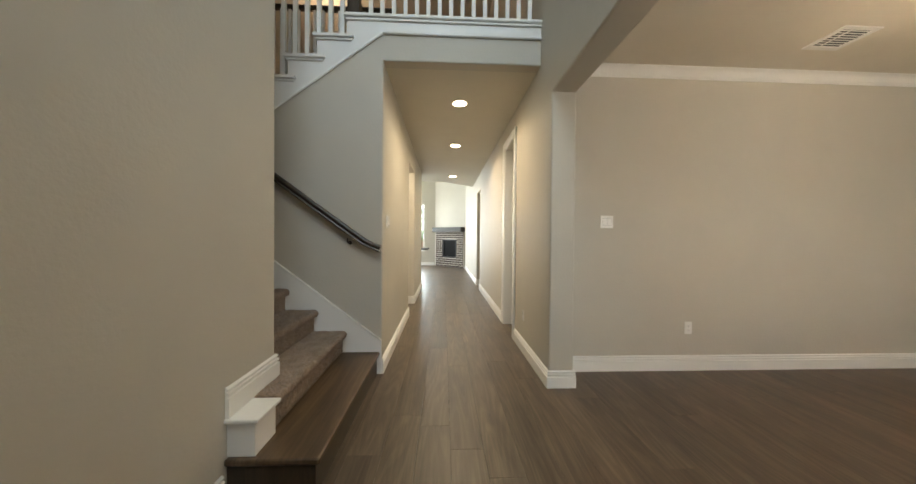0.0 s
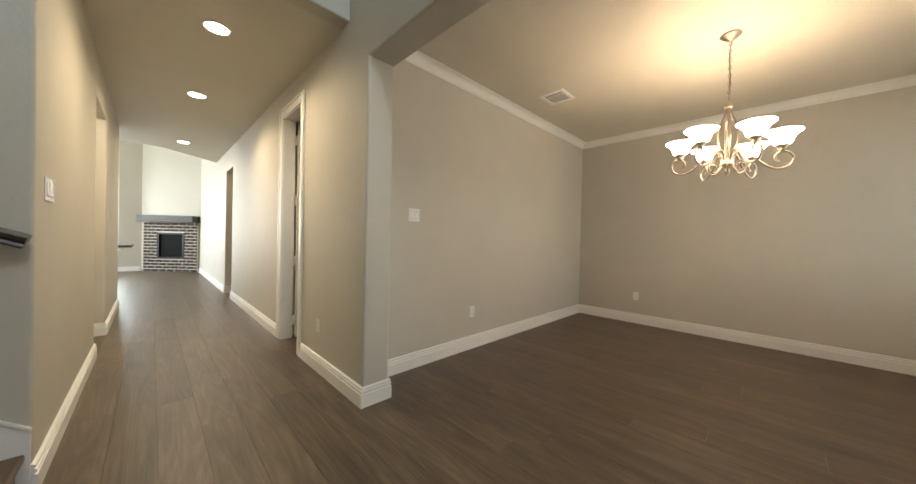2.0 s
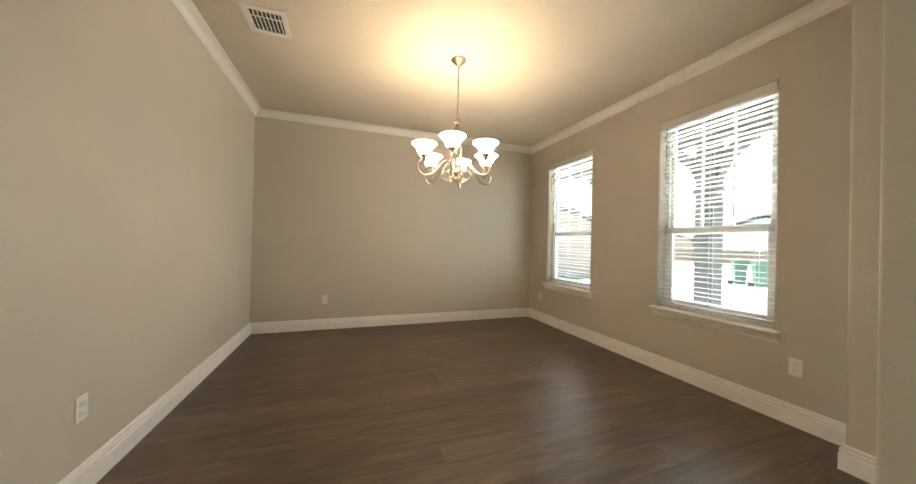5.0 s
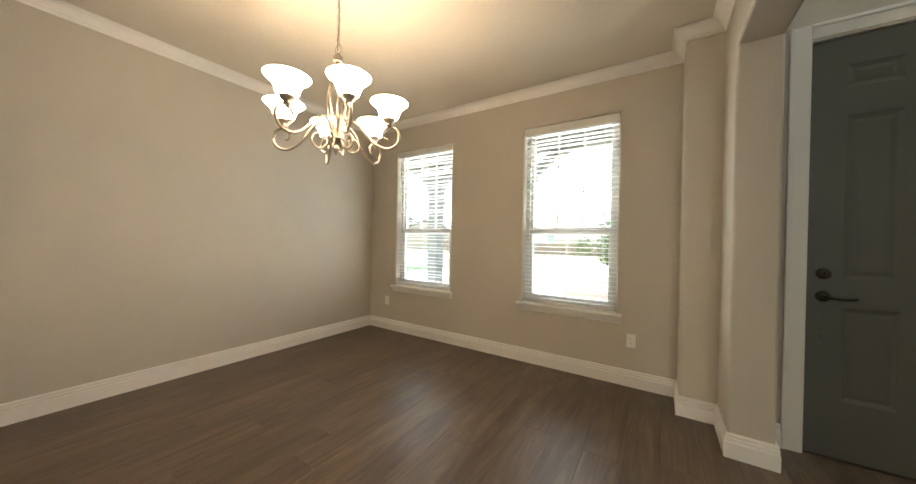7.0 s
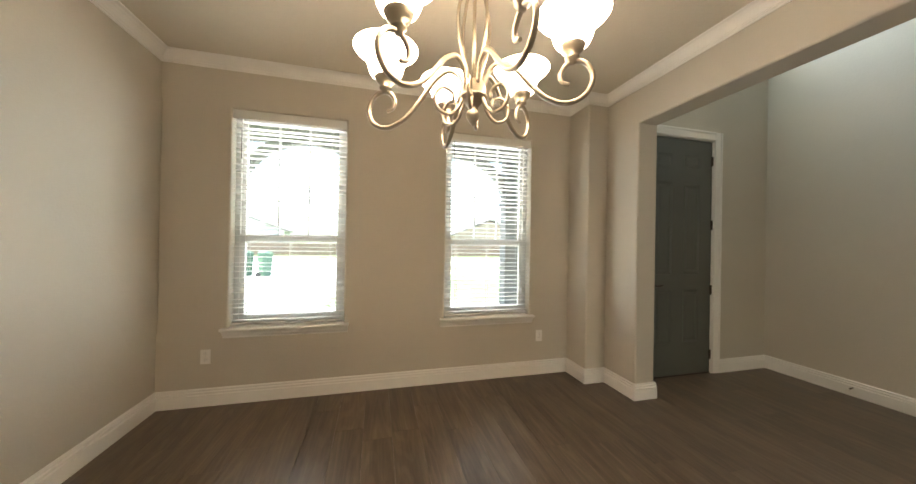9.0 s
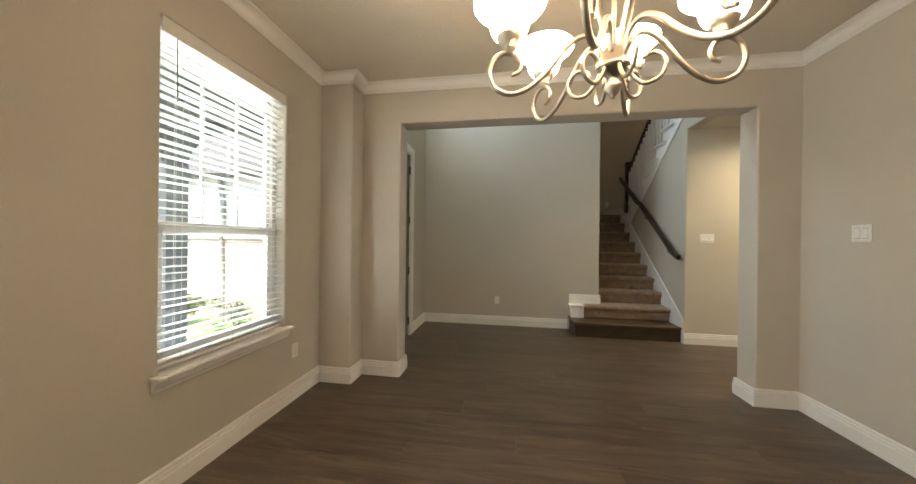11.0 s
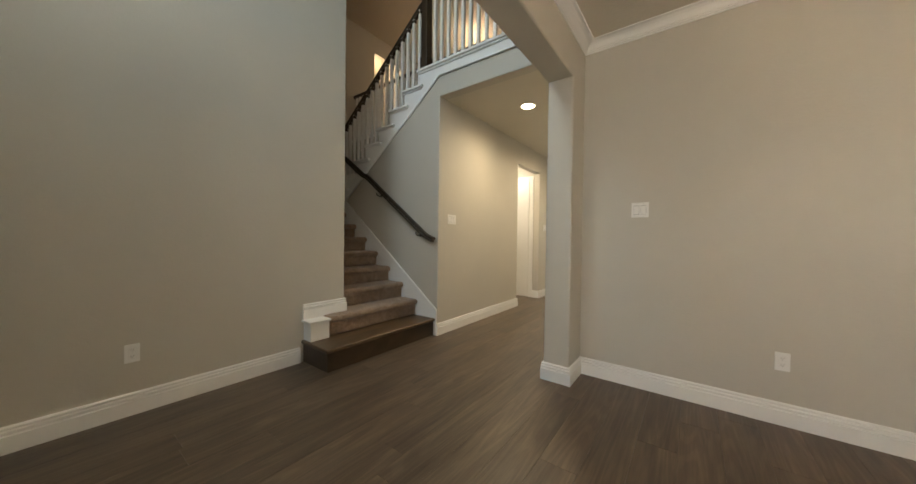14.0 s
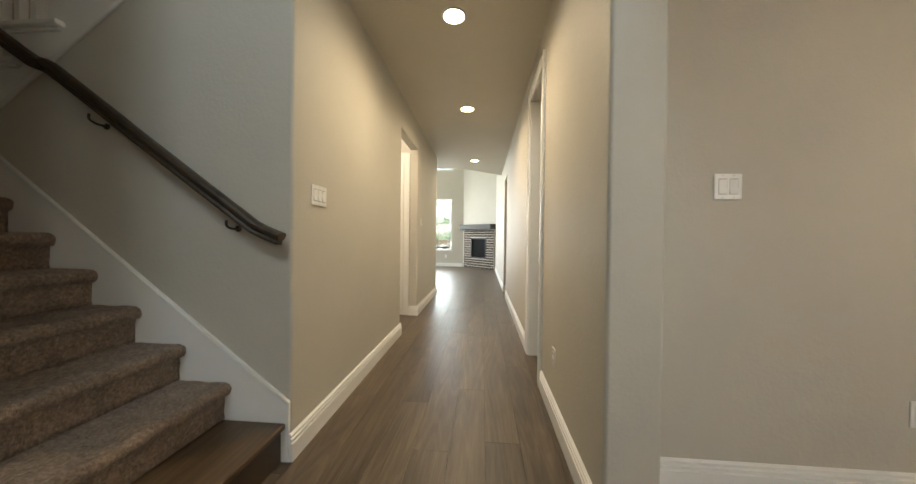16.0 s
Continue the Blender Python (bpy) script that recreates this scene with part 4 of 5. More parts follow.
        lathe(bm, [(0.036, z0), (0.047, z0 + 0.007), (0.054, z0 + 0.021), (0.058, z0 + 0.038), (0.066, z0 + 0.056), (0.082, z0 + 0.074), (0.099, z0 + 0.086), (0.104, z0 + 0.093), (0.101, z0 + 0.095), (0.093, z0 + 0.087), (0.077, z0 + 0.074), (0.061, z0 + 0.056), (0.053, z0 + 0.038), (0.049, z0 + 0.022), (0.042, z0 + 0.011), (0.030, z0 + 0.005)], 28, (px, py, 0), False)
        part("shade", bm, SHADE, c, "lit frosted glass bell shade")
        lamp("bulb", "POINT", CH_POWER, WARM, pose(cx + px, cy + py, z0 + 0.09), 0.035)


CH_POWER = 0.01
chandelier()


def downlight(x, y):
    d = thing("recessed_light", "round white recessed ceiling light, lit warm", "ceiling light", "hall downlights")
    bm = bmesh.new()
    lathe(bm, [(0.076, H - 0.005), (0.086, H - 0.006), (0.092, H - 0.002), (0.092, H), (0.076, H)], 32, (x, y, 0), False)
    part("trim_ring", bm, TRIM, d)
    bm = bmesh.new()
    lathe(bm, [(0.0765, H - 0.004), (0.062, H - 0.009), (0.040, H - 0.012), (0.001, H - 0.014)], 32, (x, y, 0), False)
    part("lens", bm, LENS, d)
    lamp("downlight", "SPOT", DL_POWER, DLC, pose(x, y, H - 0.03), 0.06, cone=radians(168))


DL_POWER = 7.9
for x, y in DOWNLIGHTS:
    downlight(x, y)
lamp("loft_light", "POINT", 2.2, WARM, pose(-1.4, 6.6, 5.2), 0.15)
lamp("alcove_light", "POINT", 3.0, WARM, pose(-3.9, 5.75, 5.0), 0.1)
lamp("vestibule_light", "POINT", 2.0, (1.0, 0.88, 0.7), pose(-0.5, 5.9, 2.4), 0.1)

# ---- plates, vent ----


def plate(name, label, category, group, at, facing, gangs, kind):
    """A wall plate; facing is the turn about z, with 0 for a plate that looks to -y."""
    p = thing(name, label, category, group)
    p.matrix_world = pose(*at, 0, 0, facing)
    w = 0.070 + 0.046 * (gangs - 1)
    bm = bmesh.new()
    box(bm, -w / 2, w / 2, -0.006, 0, -0.057, 0.057, 0.0035, 2)
    part("cover", bm, PLATE, p)
    for g in range(gangs):
        gx = (g - (gangs - 1) / 2) * 0.046
        if kind == "switch":
            bm = bmesh.new()
            prism(bm, [(-0.0055, -0.033), (-0.0105, -0.031), (-0.0066, 0.0), (-0.0078, 0.031), (-0.0055, 0.033)], "x", gx - 0.0165, gx + 0.0165)
            part("rocker", bm, PLATE, p)
            bm = bmesh.new()
            box(bm, gx - 0.0178, gx + 0.0178, -0.0064, -0.0058, -0.0345, 0.0345)
            part("rocker_gap", bm, GAP, p)
            for s in (-0.0485, 0.0485):
                bm = bmesh.new()
                tube(bm, [(gx, -0.0055, s), (gx, -0.0069, s)], 0.0032, 10)
                part("screw", bm, SCREW, p)
        else:
            for s in (-0.020, 0.020):
                bm = bmesh.new()
                box(bm, gx - 0.016, gx + 0.016, -0.0085, -0.0055, s - 0.014, s + 0.014, 0.003)
                face = part("receptacle", bm, PLATE, p)
                bm = bmesh.new()
                for dx in (-0.006, 0.006):
                    box(bm, gx + dx - 0.001, gx + dx + 0.001, -0.0089, -0.0082, s - 0.001, s + 0.008)
                box(bm, gx - 0.002, gx + 0.002, -0.0089, -0.0082, s - 0.009, s - 0.005)
                part("slots", bm, SLOT, face)
    return p


OUT = "white plastic double outlet plate on the wall"
plate("light_switch", "white two-gang rocker switch plate", "switch", "", (2.218, YN, 1.357), 0, 2, "switch")
plate("light_switch", "white three-gang rocker switch plate in the hall", "switch", "", (XH, 3.81, 1.348), 90, 3, "switch")
plate("light_switch", "white two-gang rocker switch plate in the hall", "switch", "", (XH, 6.80, 1.35), 90, 2, "switch")
for at, turn in (((2.999, YN, 0.39), 0), ((XE, 2.723, 0.389), -90), ((2.337, YS, 0.388), 180), ((5.242, YS, 0.385), 180), ((XW, 1.166, 0.382), 90), ((XP, 4.06, 0.386), -90), ((-0.33, 14.5, 0.40), 0), ((XP, 11.6, 0.40), -90)):
    plate("wall_outlet", OUT, "outlet", "wall outlets", at, turn, 1, "outlet")
plate("light_switch", "white single rocker switch plate by the fireplace", "switch", "", (XP, 12.3, 1.30), -90, 1, "switch")
plate("wall_outlet", OUT, "outlet", "wall outlets", (-3.2, 3.62, 2.19), 90, 1, "outlet")


def ceiling_vent():
    v = thing("ceiling_vent", "white louvred ceiling air vent", "vent")
    x0, x1, y0, y1 = 3.594, 3.886, 2.908, 3.186
    bm = bmesh.new()
    solid(bm, [x0, x0 + 0.035, x1 - 0.035, x1], [y0, y0 + 0.035, y1 - 0.035, y1], [H - 0.008, H], lambda i, j, k: not (i == 1 and j == 1))
    part("frame", bm, PLATE, v)
    # near-black sheet that paints the shade of the duct between the louvres
    bm = bmesh.new()
    box(bm, x0 + 0.035, x1 - 0.035, y0 + 0.035, y1 - 0.035, H - 0.0015, H)
    part("duct_shade", bm, SLOT, v)
    for k in range(8):
        y = y0 + 0.048 + k * 0.0265
        bm = bmesh.new()
        prism(bm, [(y, H - 0.002), (y + 0.003, H - 0.005), (y + 0.006, H - 0.005), (y + 0.003, H - 0.002)], "x", x0 + 0.036, x1 - 0.036)
        part("slat", bm, PLATE, v)
    bm = bmesh.new()
    box(bm, x0 + 0.09, x0 + 0.10, y0 + 0.036, y1 - 0.036, H - 0.0105, H - 0.007)
    part("lever_bar", bm, PLATE, v)


ceiling_vent()
stop = thing("door_stop", "small bronze door stop on the baseboard", "door stop")
bm = bmesh.new()
tube(bm, [(XW + 0.017, 0.69, 0.075), (XW + 0.085, 0.69, 0.070)], 0.006, 10)
part("rod", bm, BRONZE, stop)
bm = bmesh.new()
tube(bm, [(XW + 0.085, 0.69, 0.070), (XW + 0.098, 0.69, 0.069)], 0.010, 12)
part("rubber_tip", bm, PLATE, stop)

# ---- living room ----
BRICK = planks_mat("dark_brown_brick", (0.032, 0.023, 0.018), (0.095, 0.066, 0.050), 0.8)
MORTAR = painted("pale_mortar", (0.56, 0.52, 0.45), 0.9, 90, 0.4, 0.06)
MANTEL = painted("dark_grey_stained_timber", (0.045, 0.043, 0.040), 0.6, 40, 0.3, 0.2)
IRON = painted("black_firebox_metal", (0.02, 0.02, 0.021), 0.4, 60, 0.1, 0.1, 0.3)
FIREGLASS = painted("dark_fire_glass", (0.010, 0.010, 0.010), 0.6, 30, 0.0, 0.05)
FIREGLASS.node_tree.nodes["Principled BSDF"].inputs["Specular IOR Level"].default_value = 0.06


def fireplace():
    f = thing("fireplace", "corner fireplace of dark brown brick with dark timber mantel", "fireplace")
    f.matrix_world = pose(0.36, 14.5, 0, 0, 0, -45)   # local x along the breast, -y into the room
    bm = bmesh.new()
    xs, zs = [0.15, 0.56, 1.36, 1.742], [0, 0.38, 1.15, 1.455]
    solid(bm, xs, [-0.085, -0.001], zs, lambda i, j, k: not (i == 1 and k == 1))
    bed = part("mortar_bed", bm, MORTAR, f)
    pitch_z, pitch_x = 0.0908, 0.232
    for r in range(16):
        z = 0.005 + r * pitch_z
        x = 0.153 - (pitch_x / 2 if r % 2 else 0)
        while x < 1.74:
            a, b = max(x, 0.153), min(x + pitch_x - 0.017, 1.739)
            for c, d in ([(a, b)] if z + 0.07 < 0.385 or z > 1.145 else [(a, min(b, 0.558)), (max(a, 1.362), b)]):
                if d - c > 0.03:
                    bm = bmesh.new()
                    box(bm, c, d, -0.093, -0.08, z, z + pitch_z - 0.020, 0.003, 1)
                    part("brick", bm, BRICK, f)
            x += pitch_x
    bm = bmesh.new()
    box(bm, 0.10, 1.742, -0.27, -0.001, 1.456, 1.645, 0.008)
    part("mantel", bm, MANTEL, f, "thick dark grey timber mantel")
    bm = bmesh.new()
    solid(bm, [0.56, 0.61, 1.31, 1.36], [-0.10, -0.03], [0.38, 0.43, 1.10, 1.15], lambda i, j, k: not (i == 1 and k == 1))
    part("firebox_frame", bm, IRON, f, "black metal frame")
    bm = bmesh.new()
    box(bm, 0.61, 1.31, -0.05, -0.045, 0.43, 1.10)
    part("fire_glass", bm, FIREGLASS, f, "dark glass front")
    bm = bmesh.new()
    for k in range(5):
        box(bm, 0.62, 1.30, -0.098, -0.094, 1.106 + k * 0.008, 1.110 + k * 0.008)
    part("louvre", bm, IRON, f)


fireplace()
# thin dark slab past the hall; the base under it is added, out of view
island = thing("dark_ledge", "thin dark overhanging slab on a pale base beyond the hall", "island")
bm = bmesh.new()
box(bm, -1.9, 0.33, 8.95, 9.75, 0.885, 0.92, 0.006)
part("top_slab", bm, MANTEL, island, "thin dark slab")
bm = bmesh.new()
box(bm, -1.8, -0.08, 9.15, 9.70, 0, 0.885, 0.004)
part("base", bm, TRIM, island)

# ---- outside ----
GRASS = painted("lawn_grass", (0.11, 0.17, 0.06), 0.9, 30, 0.8, 0.3)
CONCRETE = painted("pale_concrete", (0.50, 0.48, 0.45), 0.85, 25, 0.3, 0.08)
MULCH = painted("brown_mulch", (0.14, 0.075, 0.045), 0.95, 25, 0.9, 0.3)
TIMBER = painted("dark_porch_timber", (0.25, 0.24, 0.225), 0.7, 30, 0.3, 0.15)
TANBRICK = painted("tan_house_brick", (0.40, 0.31, 0.24), 0.9, 12, 0.5, 0.15)
SIDING = painted("pale_house_siding", (0.55, 0.53, 0.50), 0.8, 20, 0.2, 0.05)
ROOFING = painted("grey_roof_shingles", (0.13, 0.12, 0.115), 0.9, 18, 0.6, 0.15)
SOFFIT = painted("pale_green_grey_soffit", (0.56, 0.60, 0.54), 0.8, 20, 0.1, 0.05)
LEAF = painted("green_leaves", (0.09, 0.14, 0.05), 0.7, 20, 0.2, 0.4)
FARLEAF = painted("pale_far_foliage", (0.16, 0.22, 0.11), 0.9, 3, 0.8, 0.5)
FENCEWOOD = painted("reddish_fence_wood", (0.30, 0.16, 0.10), 0.9, 20, 0.4, 0.2)
BARK = painted("tree_bark", (0.16, 0.11, 0.08), 0.9, 30, 0.6, 0.2)
CARPAINT = painted("white_car_paint", (0.75, 0.75, 0.75), 0.25, 20, 0.0, 0.01)
RUBBER = painted("black_rubber", (0.02, 0.02, 0.02), 0.8, 40, 0.2, 0.1)
DARKGLASS = painted("dark_window_glass", (0.05, 0.06, 0.07), 0.1, 20, 0.0, 0.1)
BINGREEN = painted("green_bin_plastic", (0.07, 0.14, 0.09), 0.5, 40, 0.05, 0.05)
G = -0.28
bm = bmesh.new()
box(bm, -600, 600, -600, 600, G - 0.3, G)
structure("ground", bm, GRASS, "green mown lawn", "ground")
bm = bmesh.new()
box(bm, -60, 80, -27, -18, G - 0.05, G + 0.01)
structure("road", bm, CONCRETE, "pale concrete residential street", "road")
bm = bmesh.new()
box(bm, 5.2, 12.0, -18, -3.2, G - 0.05, G + 0.014, 0.004)
box(bm, 0.2, 5.2, -5.4, -3.6, G - 0.05, G + 0.012, 0.004)
box(bm, -40, 60, -14.5, -13.0, G - 0.05, G + 0.018, 0.004)
structure("pavement", bm, CONCRETE, "pale concrete driveway and walk", "pavement")
bm = bmesh.new()
box(bm, -0.2, 7.2, -2.45, YS - 0.16, G - 0.05, -0.05, 0.01)
structure("porch_floor", bm, CONCRETE, "pale concrete porch slab", "porch")
bm = bmesh.new()
lathe(bm, [(0.001, G + 0.03), (0.9, G + 0.025), (1.25, G + 0.002)], 24, (3.15, -6.6, 0))
structure("mulch_bed", bm, MULCH, "brown mulch round the young tree", "mulch")

porch = thing("porch_frame", "dark-stained timber porch posts with curved braces under a beam", "porch")
PY = -2.1
POSTS = (1.92, 3.96, 5.75)
for x in POSTS:
    bm = bmesh.new()
    box(bm, x - 0.11, x + 0.11, PY - 0.11, PY + 0.11, -0.05, 2.62, 0.008)
    box(bm, x - 0.14, x + 0.14, PY - 0.14, PY + 0.14, -0.05, 0.14, 0.01)
    box(bm, x - 0.13, x + 0.13, PY - 0.13, PY + 0.13, 1.90, 1.97, 0.01)
    part("post", bm, TIMBER, porch)
    for s in (-1, 1):
        bm = bmesh.new()
        arc = []
        for k in range(13):
            a = radians(90 * k / 12)
            arc.append((x + s * (0.98 - 0.87 * math.cos(a)), 1.92 + 0.70 * math.sin(a)))
        outer = [(p[0] + s * -0.11 * math.cos(radians(90 * k / 12)) * 1.0, p[1] + 0.13 * math.sin(radians(90 * k / 12))) for k, p in enumerate(arc)]
        prism(bm, arc + outer[::-1], "y", PY - 0.07, PY + 0.07)
        part("brace", bm, TIMBER, porch)
bm = bmesh.new()
box(bm, 0.6, 7.1, PY - 0.12, PY + 0.12, 2.62, 2.92, 0.008)
part("beam", bm, TIMBER, porch)
bm = bmesh.new()
box(bm, 0.4, 7.3, PY - 0.5, YS - 0.17, 2.92, 3.02)
part("roof_soffit", bm, SOFFIT, porch, "pale grey-green soffit boards")


def house(name, label, x, y, turn, w, d, eave, ridge, wallmat, garage=True):
    h = thing(name, label, "house", "houses along the street", (x, y, G))
    h.rotation_euler = (0, 0, radians(turn))
    bm = bmesh.new()
    prism(bm, [(-w / 2, 0), (w / 2, 0), (w / 2, eave), (0, ridge - 0.2), (-w / 2, eave)], "y", 0, d)
    part("wall", bm, wallmat, h)
    bm = bmesh.new()
    prism(bm, [(-w / 2 - 0.5, eave - 0.25), (0, ridge), (w / 2 + 0.5, eave - 0.25), (w / 2 + 0.5, eave - 0.05), (0, ridge + 0.2), (-w / 2 - 0.5, eave - 0.05)], "y", -0.4, d + 0.4)
    part("roof", bm, ROOFING, h)
    for wx in (-w * 0.30, w * 0.05):
        bm = bmesh.new()
        solid(bm, [wx - 0.75, wx - 0.68, wx + 0.68, wx + 0.75], [-0.06, -0.002], [0.8, 0.87, 2.2, 2.27], lambda i, j, k: not (i == 1 and k == 1))
        win = part("window", bm, TRIM, h)
        bm = bmesh.new()
        box(bm, wx - 0.68, wx + 0.68, -0.03, -0.003, 0.87, 2.2)
        part("pane", bm, DARKGLASS, win)
    if garage:
        bm = bmesh.new()
        for r in range(4):
            box(bm, w * 0.2, w * 0.45, -0.05, -0.002, 0.02 + r * 0.53, 0.53 + r * 0.53, 0.01)
        part("garage_door", bm, SIDING, h)
    return h


house("house", "tan brick house with a gable roof across the street", 37, -44, 25, 11, 9, 2.6, 4.6, TANBRICK)
house("house", "pale sided house with a gable roof across the street", 22, -46, 10, 12, 9, 2.8, 5.0, SIDING)
house("house", "tan brick house with a gable roof across the street", -13, -52, 0, 12, 9, 2.8, 5.2, TANBRICK)
house("house", "tan brick house with a gable roof across the street", -34, -42, -20, 12, 9, 2.8, 5.2, TANBRICK)
house("neighbour_house", "tan brick neighbouring house with grey roof", 13.5, -3.2, -90, 12.5, 10, 2.65, 4.2, TANBRICK, False)

wing = thing("house_wing", "low brick front wing with pale siding above a stone ledge", "house")
bm = bmesh.new()
box(bm, -5, -0.62, -6.4, -2.75, G, 1.27)
part("brick_core", bm, MORTAR, wing)
bm = bmesh.new()
box(bm, -5, -0.57, -6.45, -2.72, 1.27, 1.35, 0.01)
part("ledge", bm, CONCRETE, wing)
bm = bmesh.new()
box(bm, -5, -0.64, -6.38, -2.77, 1.35, 2.5)
part("upper_wall", bm, SIDING, wing)
bm = bmesh.new()
prism(bm, [(-6.9, 2.45), (-6.9, 2.58), (-4.55, 4.0), (-2.3, 2.58), (-2.3, 2.45)], "x", -5.2, -0.25)
part("roof", bm, ROOFING, wing)
bm = bmesh.new()
tube(bm, spline([(-0.52, -4.05, 2.42), (-0.55, -4.05, 2.2), (-0.58, -4.05, 2.0), (-0.58, -4.05, 1.5), (-0.52, -4.05, 1.35), (-0.56, -4.05, 1.15), (-0.58, -4.05, 0.5), (-0.58, -4.05, G)], 5), 0.045, 8)
part("downspout", bm, TIMBER, wing, "dark metal downspout")
first = None
for r in range(20):
    for c in range(17):
        y = -2.76 - c * 0.214 - (0.107 if r % 2 else 0)
        if y - 0.2 < -6.4:
            continue
        if first is None:
            bm = bmesh.new()
            box(bm, -0.012, 0.008, -0.2, 0, 0, 0.064)
            first = part("brick", bm, TANBRICK, wing)
            ob = first
        else:
            ob = new("brick", first.data)
            ob.parent = wing
        ob.location = (-0.62, y, G + 0.01 + r * 0.077)


def leaves(bm, rng, centre, radius, count, size):
    """Small leaf blades scattered unevenly through a lumpy crown."""
    lumps = [(Vector((rng.gauss(0, 0.42), rng.gauss(0, 0.42), rng.gauss(0, 0.42))), rng.uniform(0.3, 0.6)) for _ in range(11)]
    for _ in range(count):
        o, r = rng.choice(lumps)
        v = Vector((rng.gauss(0, 1), rng.gauss(0, 1), rng.gauss(0, 1))).normalized() * (r * rng.random() ** 0.4)
        p = Vector(centre) + Vector(((o + v).x * radius[0], (o + v).y * radius[1], (o + v).z * radius[2]))
        u = Vector((rng.gauss(0, 1), rng.gauss(0, 1), rng.gauss(0, 1))).normalized()
        w = u.orthogonal().normalized()
        s = size * rng.uniform(0.6, 1.3)
        bm.faces.new([bm.verts.new(p + u * s), bm.verts.new(p + w * s * 0.45), bm.verts.new(p - u * s), bm.verts.new(p - w * s * 0.45)])


def tree(x, y, tall, rng, spread=(0.75, 0.75, 0.85), count=2600):
    t = thing("tree", "young green street tree with a thin trunk", "tree", at=(x, y, G))
    bm = bmesh.new()
    tube(bm, spline([(0, 0, 0), (0.02, 0.01, tall * 0.3), (-0.01, 0.02, tall * 0.6), (0.02, 0, tall * 0.92)], 5), [0.035 - 0.0018 * i for i in range(16)], 8)
    for k in range(7):
        a, z = k * 2.4, tall * (0.42 + 0.06 * k)
        tube(bm, [(0, 0, z), (0.3 * math.cos(a), 0.3 * math.sin(a), z + 0.25), (0.45 * math.cos(a), 0.45 * math.sin(a), z + 0.42)], [0.014, 0.009, 0.004], 6)
    part("trunk", bm, BARK, t)
    bm = bmesh.new()
    leaves(bm, rng, (0, 0, tall * 0.72), spread, count, 0.045)
    part("crown", bm, LEAF, t)


rng = random.Random(11)
tree(3.15, -6.6, 2.3, rng)
for x, y, s in ((-0.15, -3.3, 0.35), (-0.1, -4.3, 0.32), (-0.2, -5.2, 0.36), (6.0, -2.9, 0.3), (6.6, -3.0, 0.32), (2.6, -3.1, 0.22), (3.9, -3.2, 0.20)):
    sh = thing("shrub", "low green leafy shrub in a planting bed", "shrub", "shrubs", (x, y, G))
    bm = bmesh.new()
    for k in range(6):
        a = k * 1.05
        tube(bm, [(0, 0, 0), (s * 0.6 * math.cos(a), s * 0.6 * math.sin(a), s)], [0.008, 0.003], 5)
    part("stems", bm, BARK, sh)
    bm = bmesh.new()
    leaves(bm, rng, (0, 0, s * 0.9), (s, s, s * 0.8), 700, 0.035)
    part("foliage", bm, LEAF, sh)
for x, y in ((8.6, -12.6), (9.4, -12.8)):
    b = thing("rubbish_bin", "green plastic wheeled rubbish bin by the drive", "bin", "rubbish bins", (x, y, G))
    bm = bmesh.new()
    lathe(bm, [(0.001, 0.05), (0.24, 0.05), (0.30, 0.98), (0.31, 1.0), (0.001, 1.0)], 4)
    for f in bm.faces:
        f.smooth = False
    part("body", bm, BINGREEN, b)
    bm = bmesh.new()
    lathe(bm, [(0.001, 1.10), (0.2, 1.08), (0.33, 1.02), (0.33, 1.0), (0.001, 1.0)], 4)
    part("lid", bm, BINGREEN, b)
    for s in (-1, 1):
        bm = bmesh.new()
        tube(bm, [(0.2, s * 0.16, 0.1), (0.2, s * 0.22, 0.1)], 0.1, 14)
        part("wheel", bm, RUBBER, b)
carob = thing("pickup_truck", "white parked pickup truck on the street", "car", at=(-7.5, -13.6, G))
carob.rotation_euler = (0, 0, radians(8))
bm = bmesh.new()
prism(bm, [(-2.7, 0.45), (2.6, 0.45), (2.65, 0.95), (1.4, 1.08), (0.75, 1.75), (-0.75, 1.78), (-0.95, 1.10), (-2.7, 1.10)], "y", -0.9, 0.9)
bmesh.ops.bevel(bm, geom=bm.edges[:], offset=0.05, segments=2, affect="EDGES")
body = part("body", bm, CARPAINT, carob)
for s in (-1, 1):
    bm = bmesh.new()
    prism(bm, [(-0.68, 1.12), (1.15, 1.12), (0.68, 1.66), (-0.62, 1.68)], "y", s * 0.895, s * 0.91)
    part("side_window", bm, DARKGLASS, body)
    for wx in (-1.65, 1.65):
        bm = bmesh.new()
        tube(bm, [(wx, s * 0.7, 0.38), (wx, s * 0.93, 0.38)], 0.38, 22)
        wh = part("wheel", bm, RUBBER, carob)
        bm = bmesh.new()
        tube(bm, [(wx, s * 0.92, 0.38), (wx, s * 0.945, 0.38)], 0.22, 16)
        part("rim", bm, NICKEL, wh)
fence = thing("garden_fence", "brown timber fence beyond the lawn", "fence", at=(-16, -33, G))
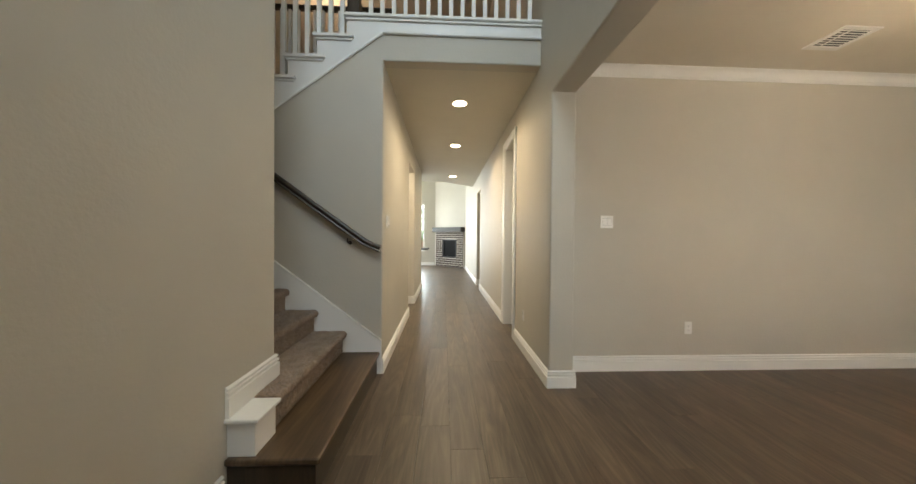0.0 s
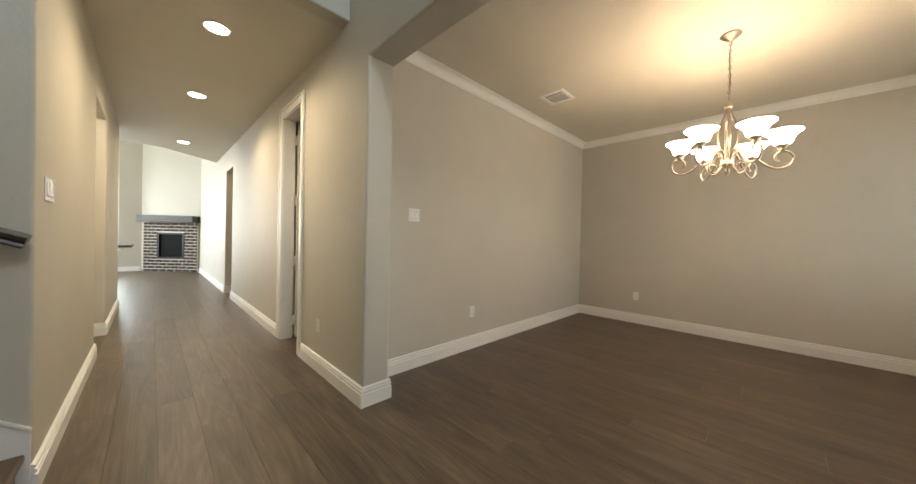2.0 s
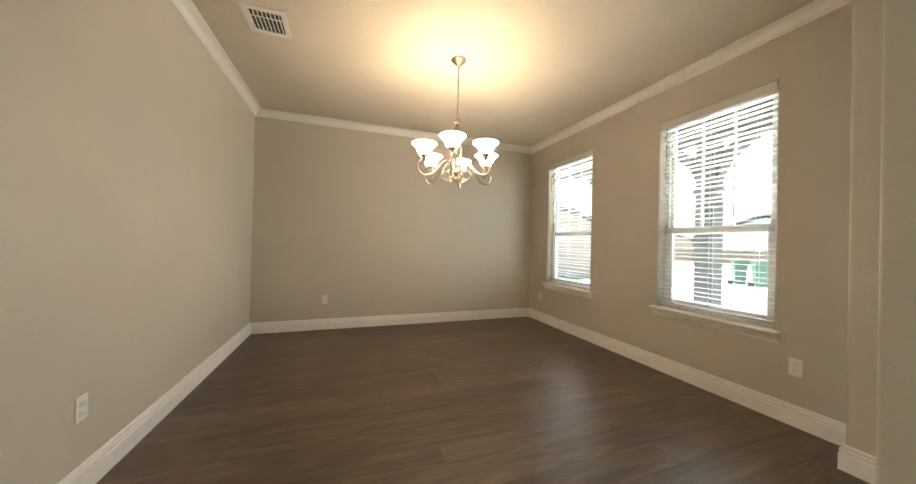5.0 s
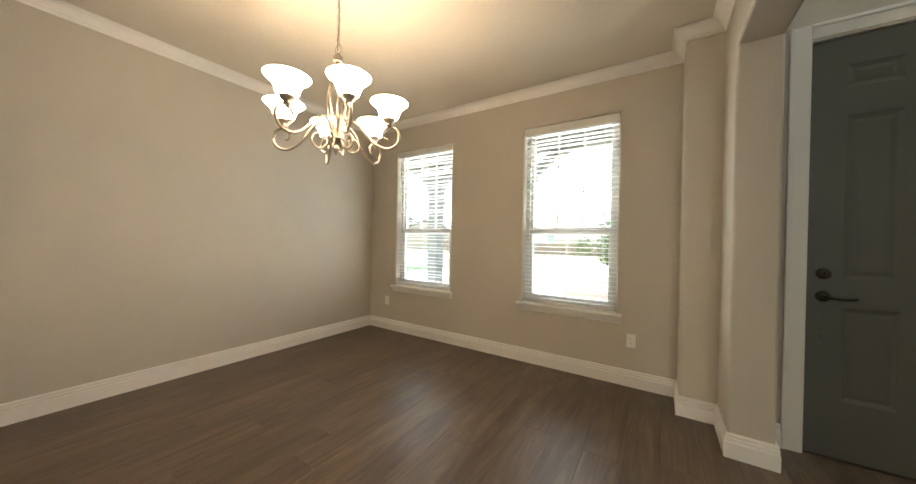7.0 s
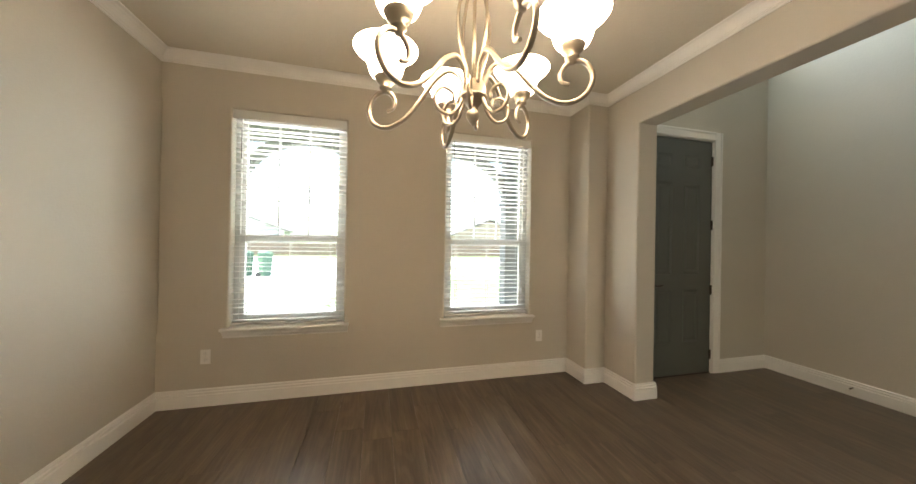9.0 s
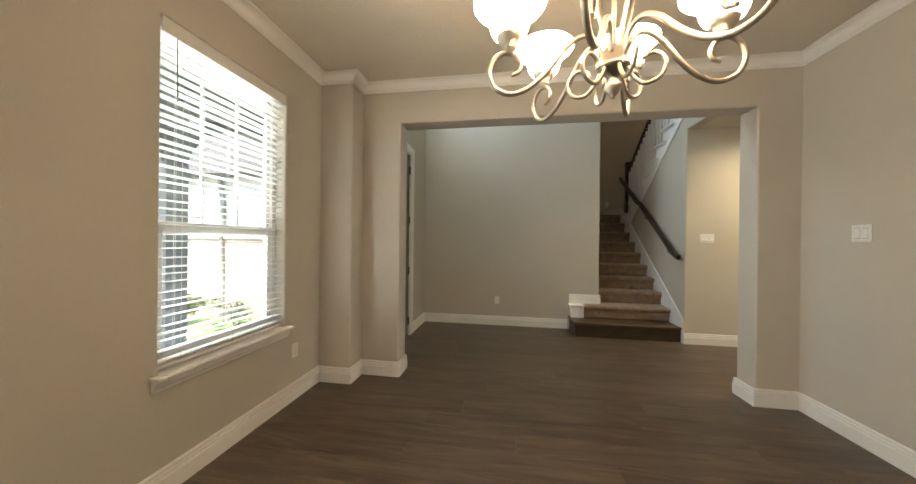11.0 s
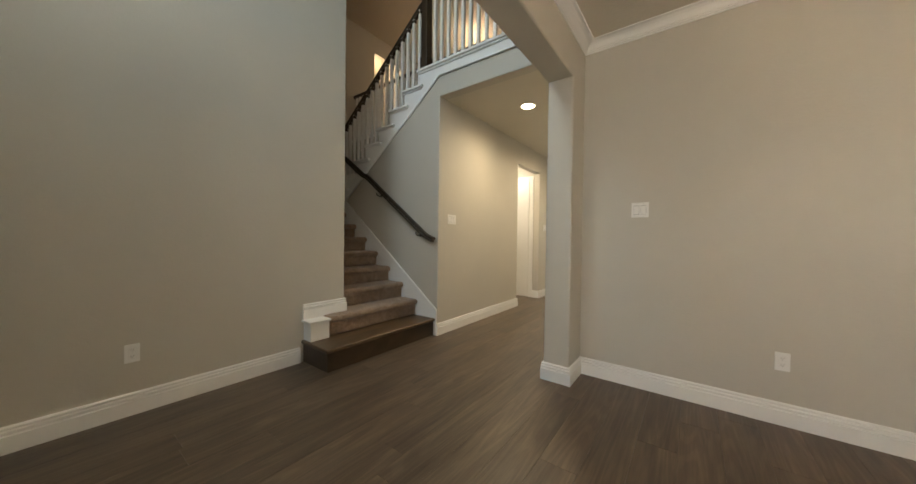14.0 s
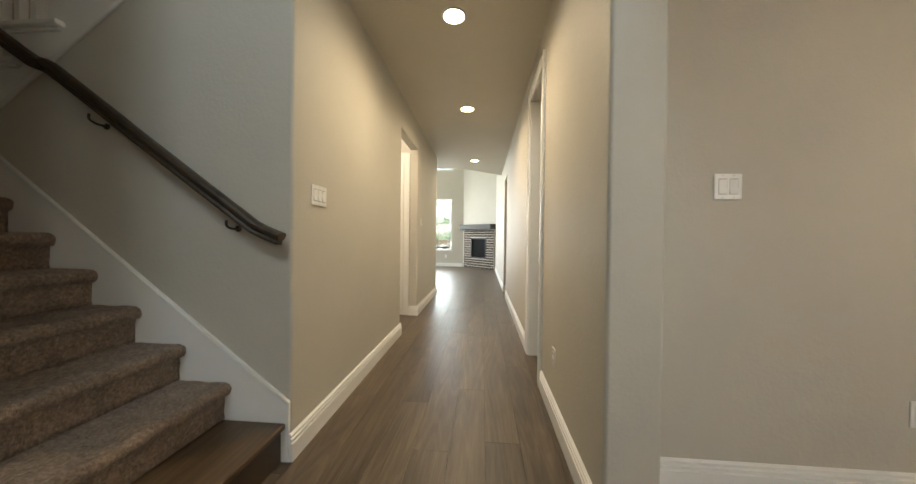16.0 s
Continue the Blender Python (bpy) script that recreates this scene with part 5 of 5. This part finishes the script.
for k in range(90):
    bm = bmesh.new()
    box(bm, k * 0.5, k * 0.5 + 0.48, -0.02, 0.02, 0.05, 1.35 + 0.02 * (k % 3))
    part("board", bm, BARK, fence)
# back garden
back_fence = thing("garden_fence", "reddish-brown timber fence behind the back garden", "fence", at=(-12, 21, G))
for k in range(40):
    bm = bmesh.new()
    box(bm, k * 0.5, k * 0.5 + 0.485, -0.02, 0.02, 0.03, 1.30 + 0.02 * (k % 3))
    part("board", bm, FENCEWOOD, back_fence)
tree(-1.1, 17.6, 4.6, rng, (1.7, 1.5, 1.3), 5200)
woods = bmesh.new()
for k in range(26):
    leaves(woods, rng, (-16 + 1.3 * k, 27 + rng.uniform(-1, 1), 0.9), (1.3, 1.0, 1.35), 420, 0.16)
backdrop = tagged(mesh_object("backdrop", woods, FARLEAF), "pale green trees far behind the back garden", "backdrop", kind="structure")

# ---- floor ----
def floor_rows():
    """Plank rows along y: x, width, start, end."""
    w = 0.19
    x = -0.35
    while x < 5.6:
        far = 14.5 if 0.15 - w < x < 1.62 else YN + 0.02
        yield x, w, -0.4, far
        x += w
    for k in range(7):
        yield -0.16 - w * k, w, 5.3, 6.6


floor = thing("floor", "dark brown oak plank floor", "floor")
tagged(floor, kind="structure")
bm = bmesh.new()
box(bm, -5.7, 5.7, -0.5, 14.7, -0.12, -0.012)
part("underlay", bm, SUBFLOOR, floor)
rng = random.Random(5)
for x, w, y0, y1 in floor_rows():
    y = y0 - rng.uniform(0, 1.4)
    while y < y1:
        e = min(y + rng.uniform(1.1, 2.1), y1)
        a = max(y, y0)
        if e - a > 0.02:
            bm = bmesh.new()
            box(bm, x + 0.0006, x + w - 0.0006, a + 0.0004, e - 0.0004, -0.012, 0, 0.0005, 1)
            part("plank", bm, FLOOR, floor)
        y = e
bm = bmesh.new()
x = 0.03 - 30 * 0.19
while x < 0.02:
    y = 8.2 - rng.uniform(0, 1.4)
    while y < 14.5:
        e = y + rng.uniform(1.1, 2.1)
        box(bm, x + 0.001, x + 0.189, y + 0.001, min(e, 14.5) - 0.001, -0.012, 0)
        y = e
    x += 0.19
tagged(part("far_planks", bm, FLOOR, floor), kind="stuff")
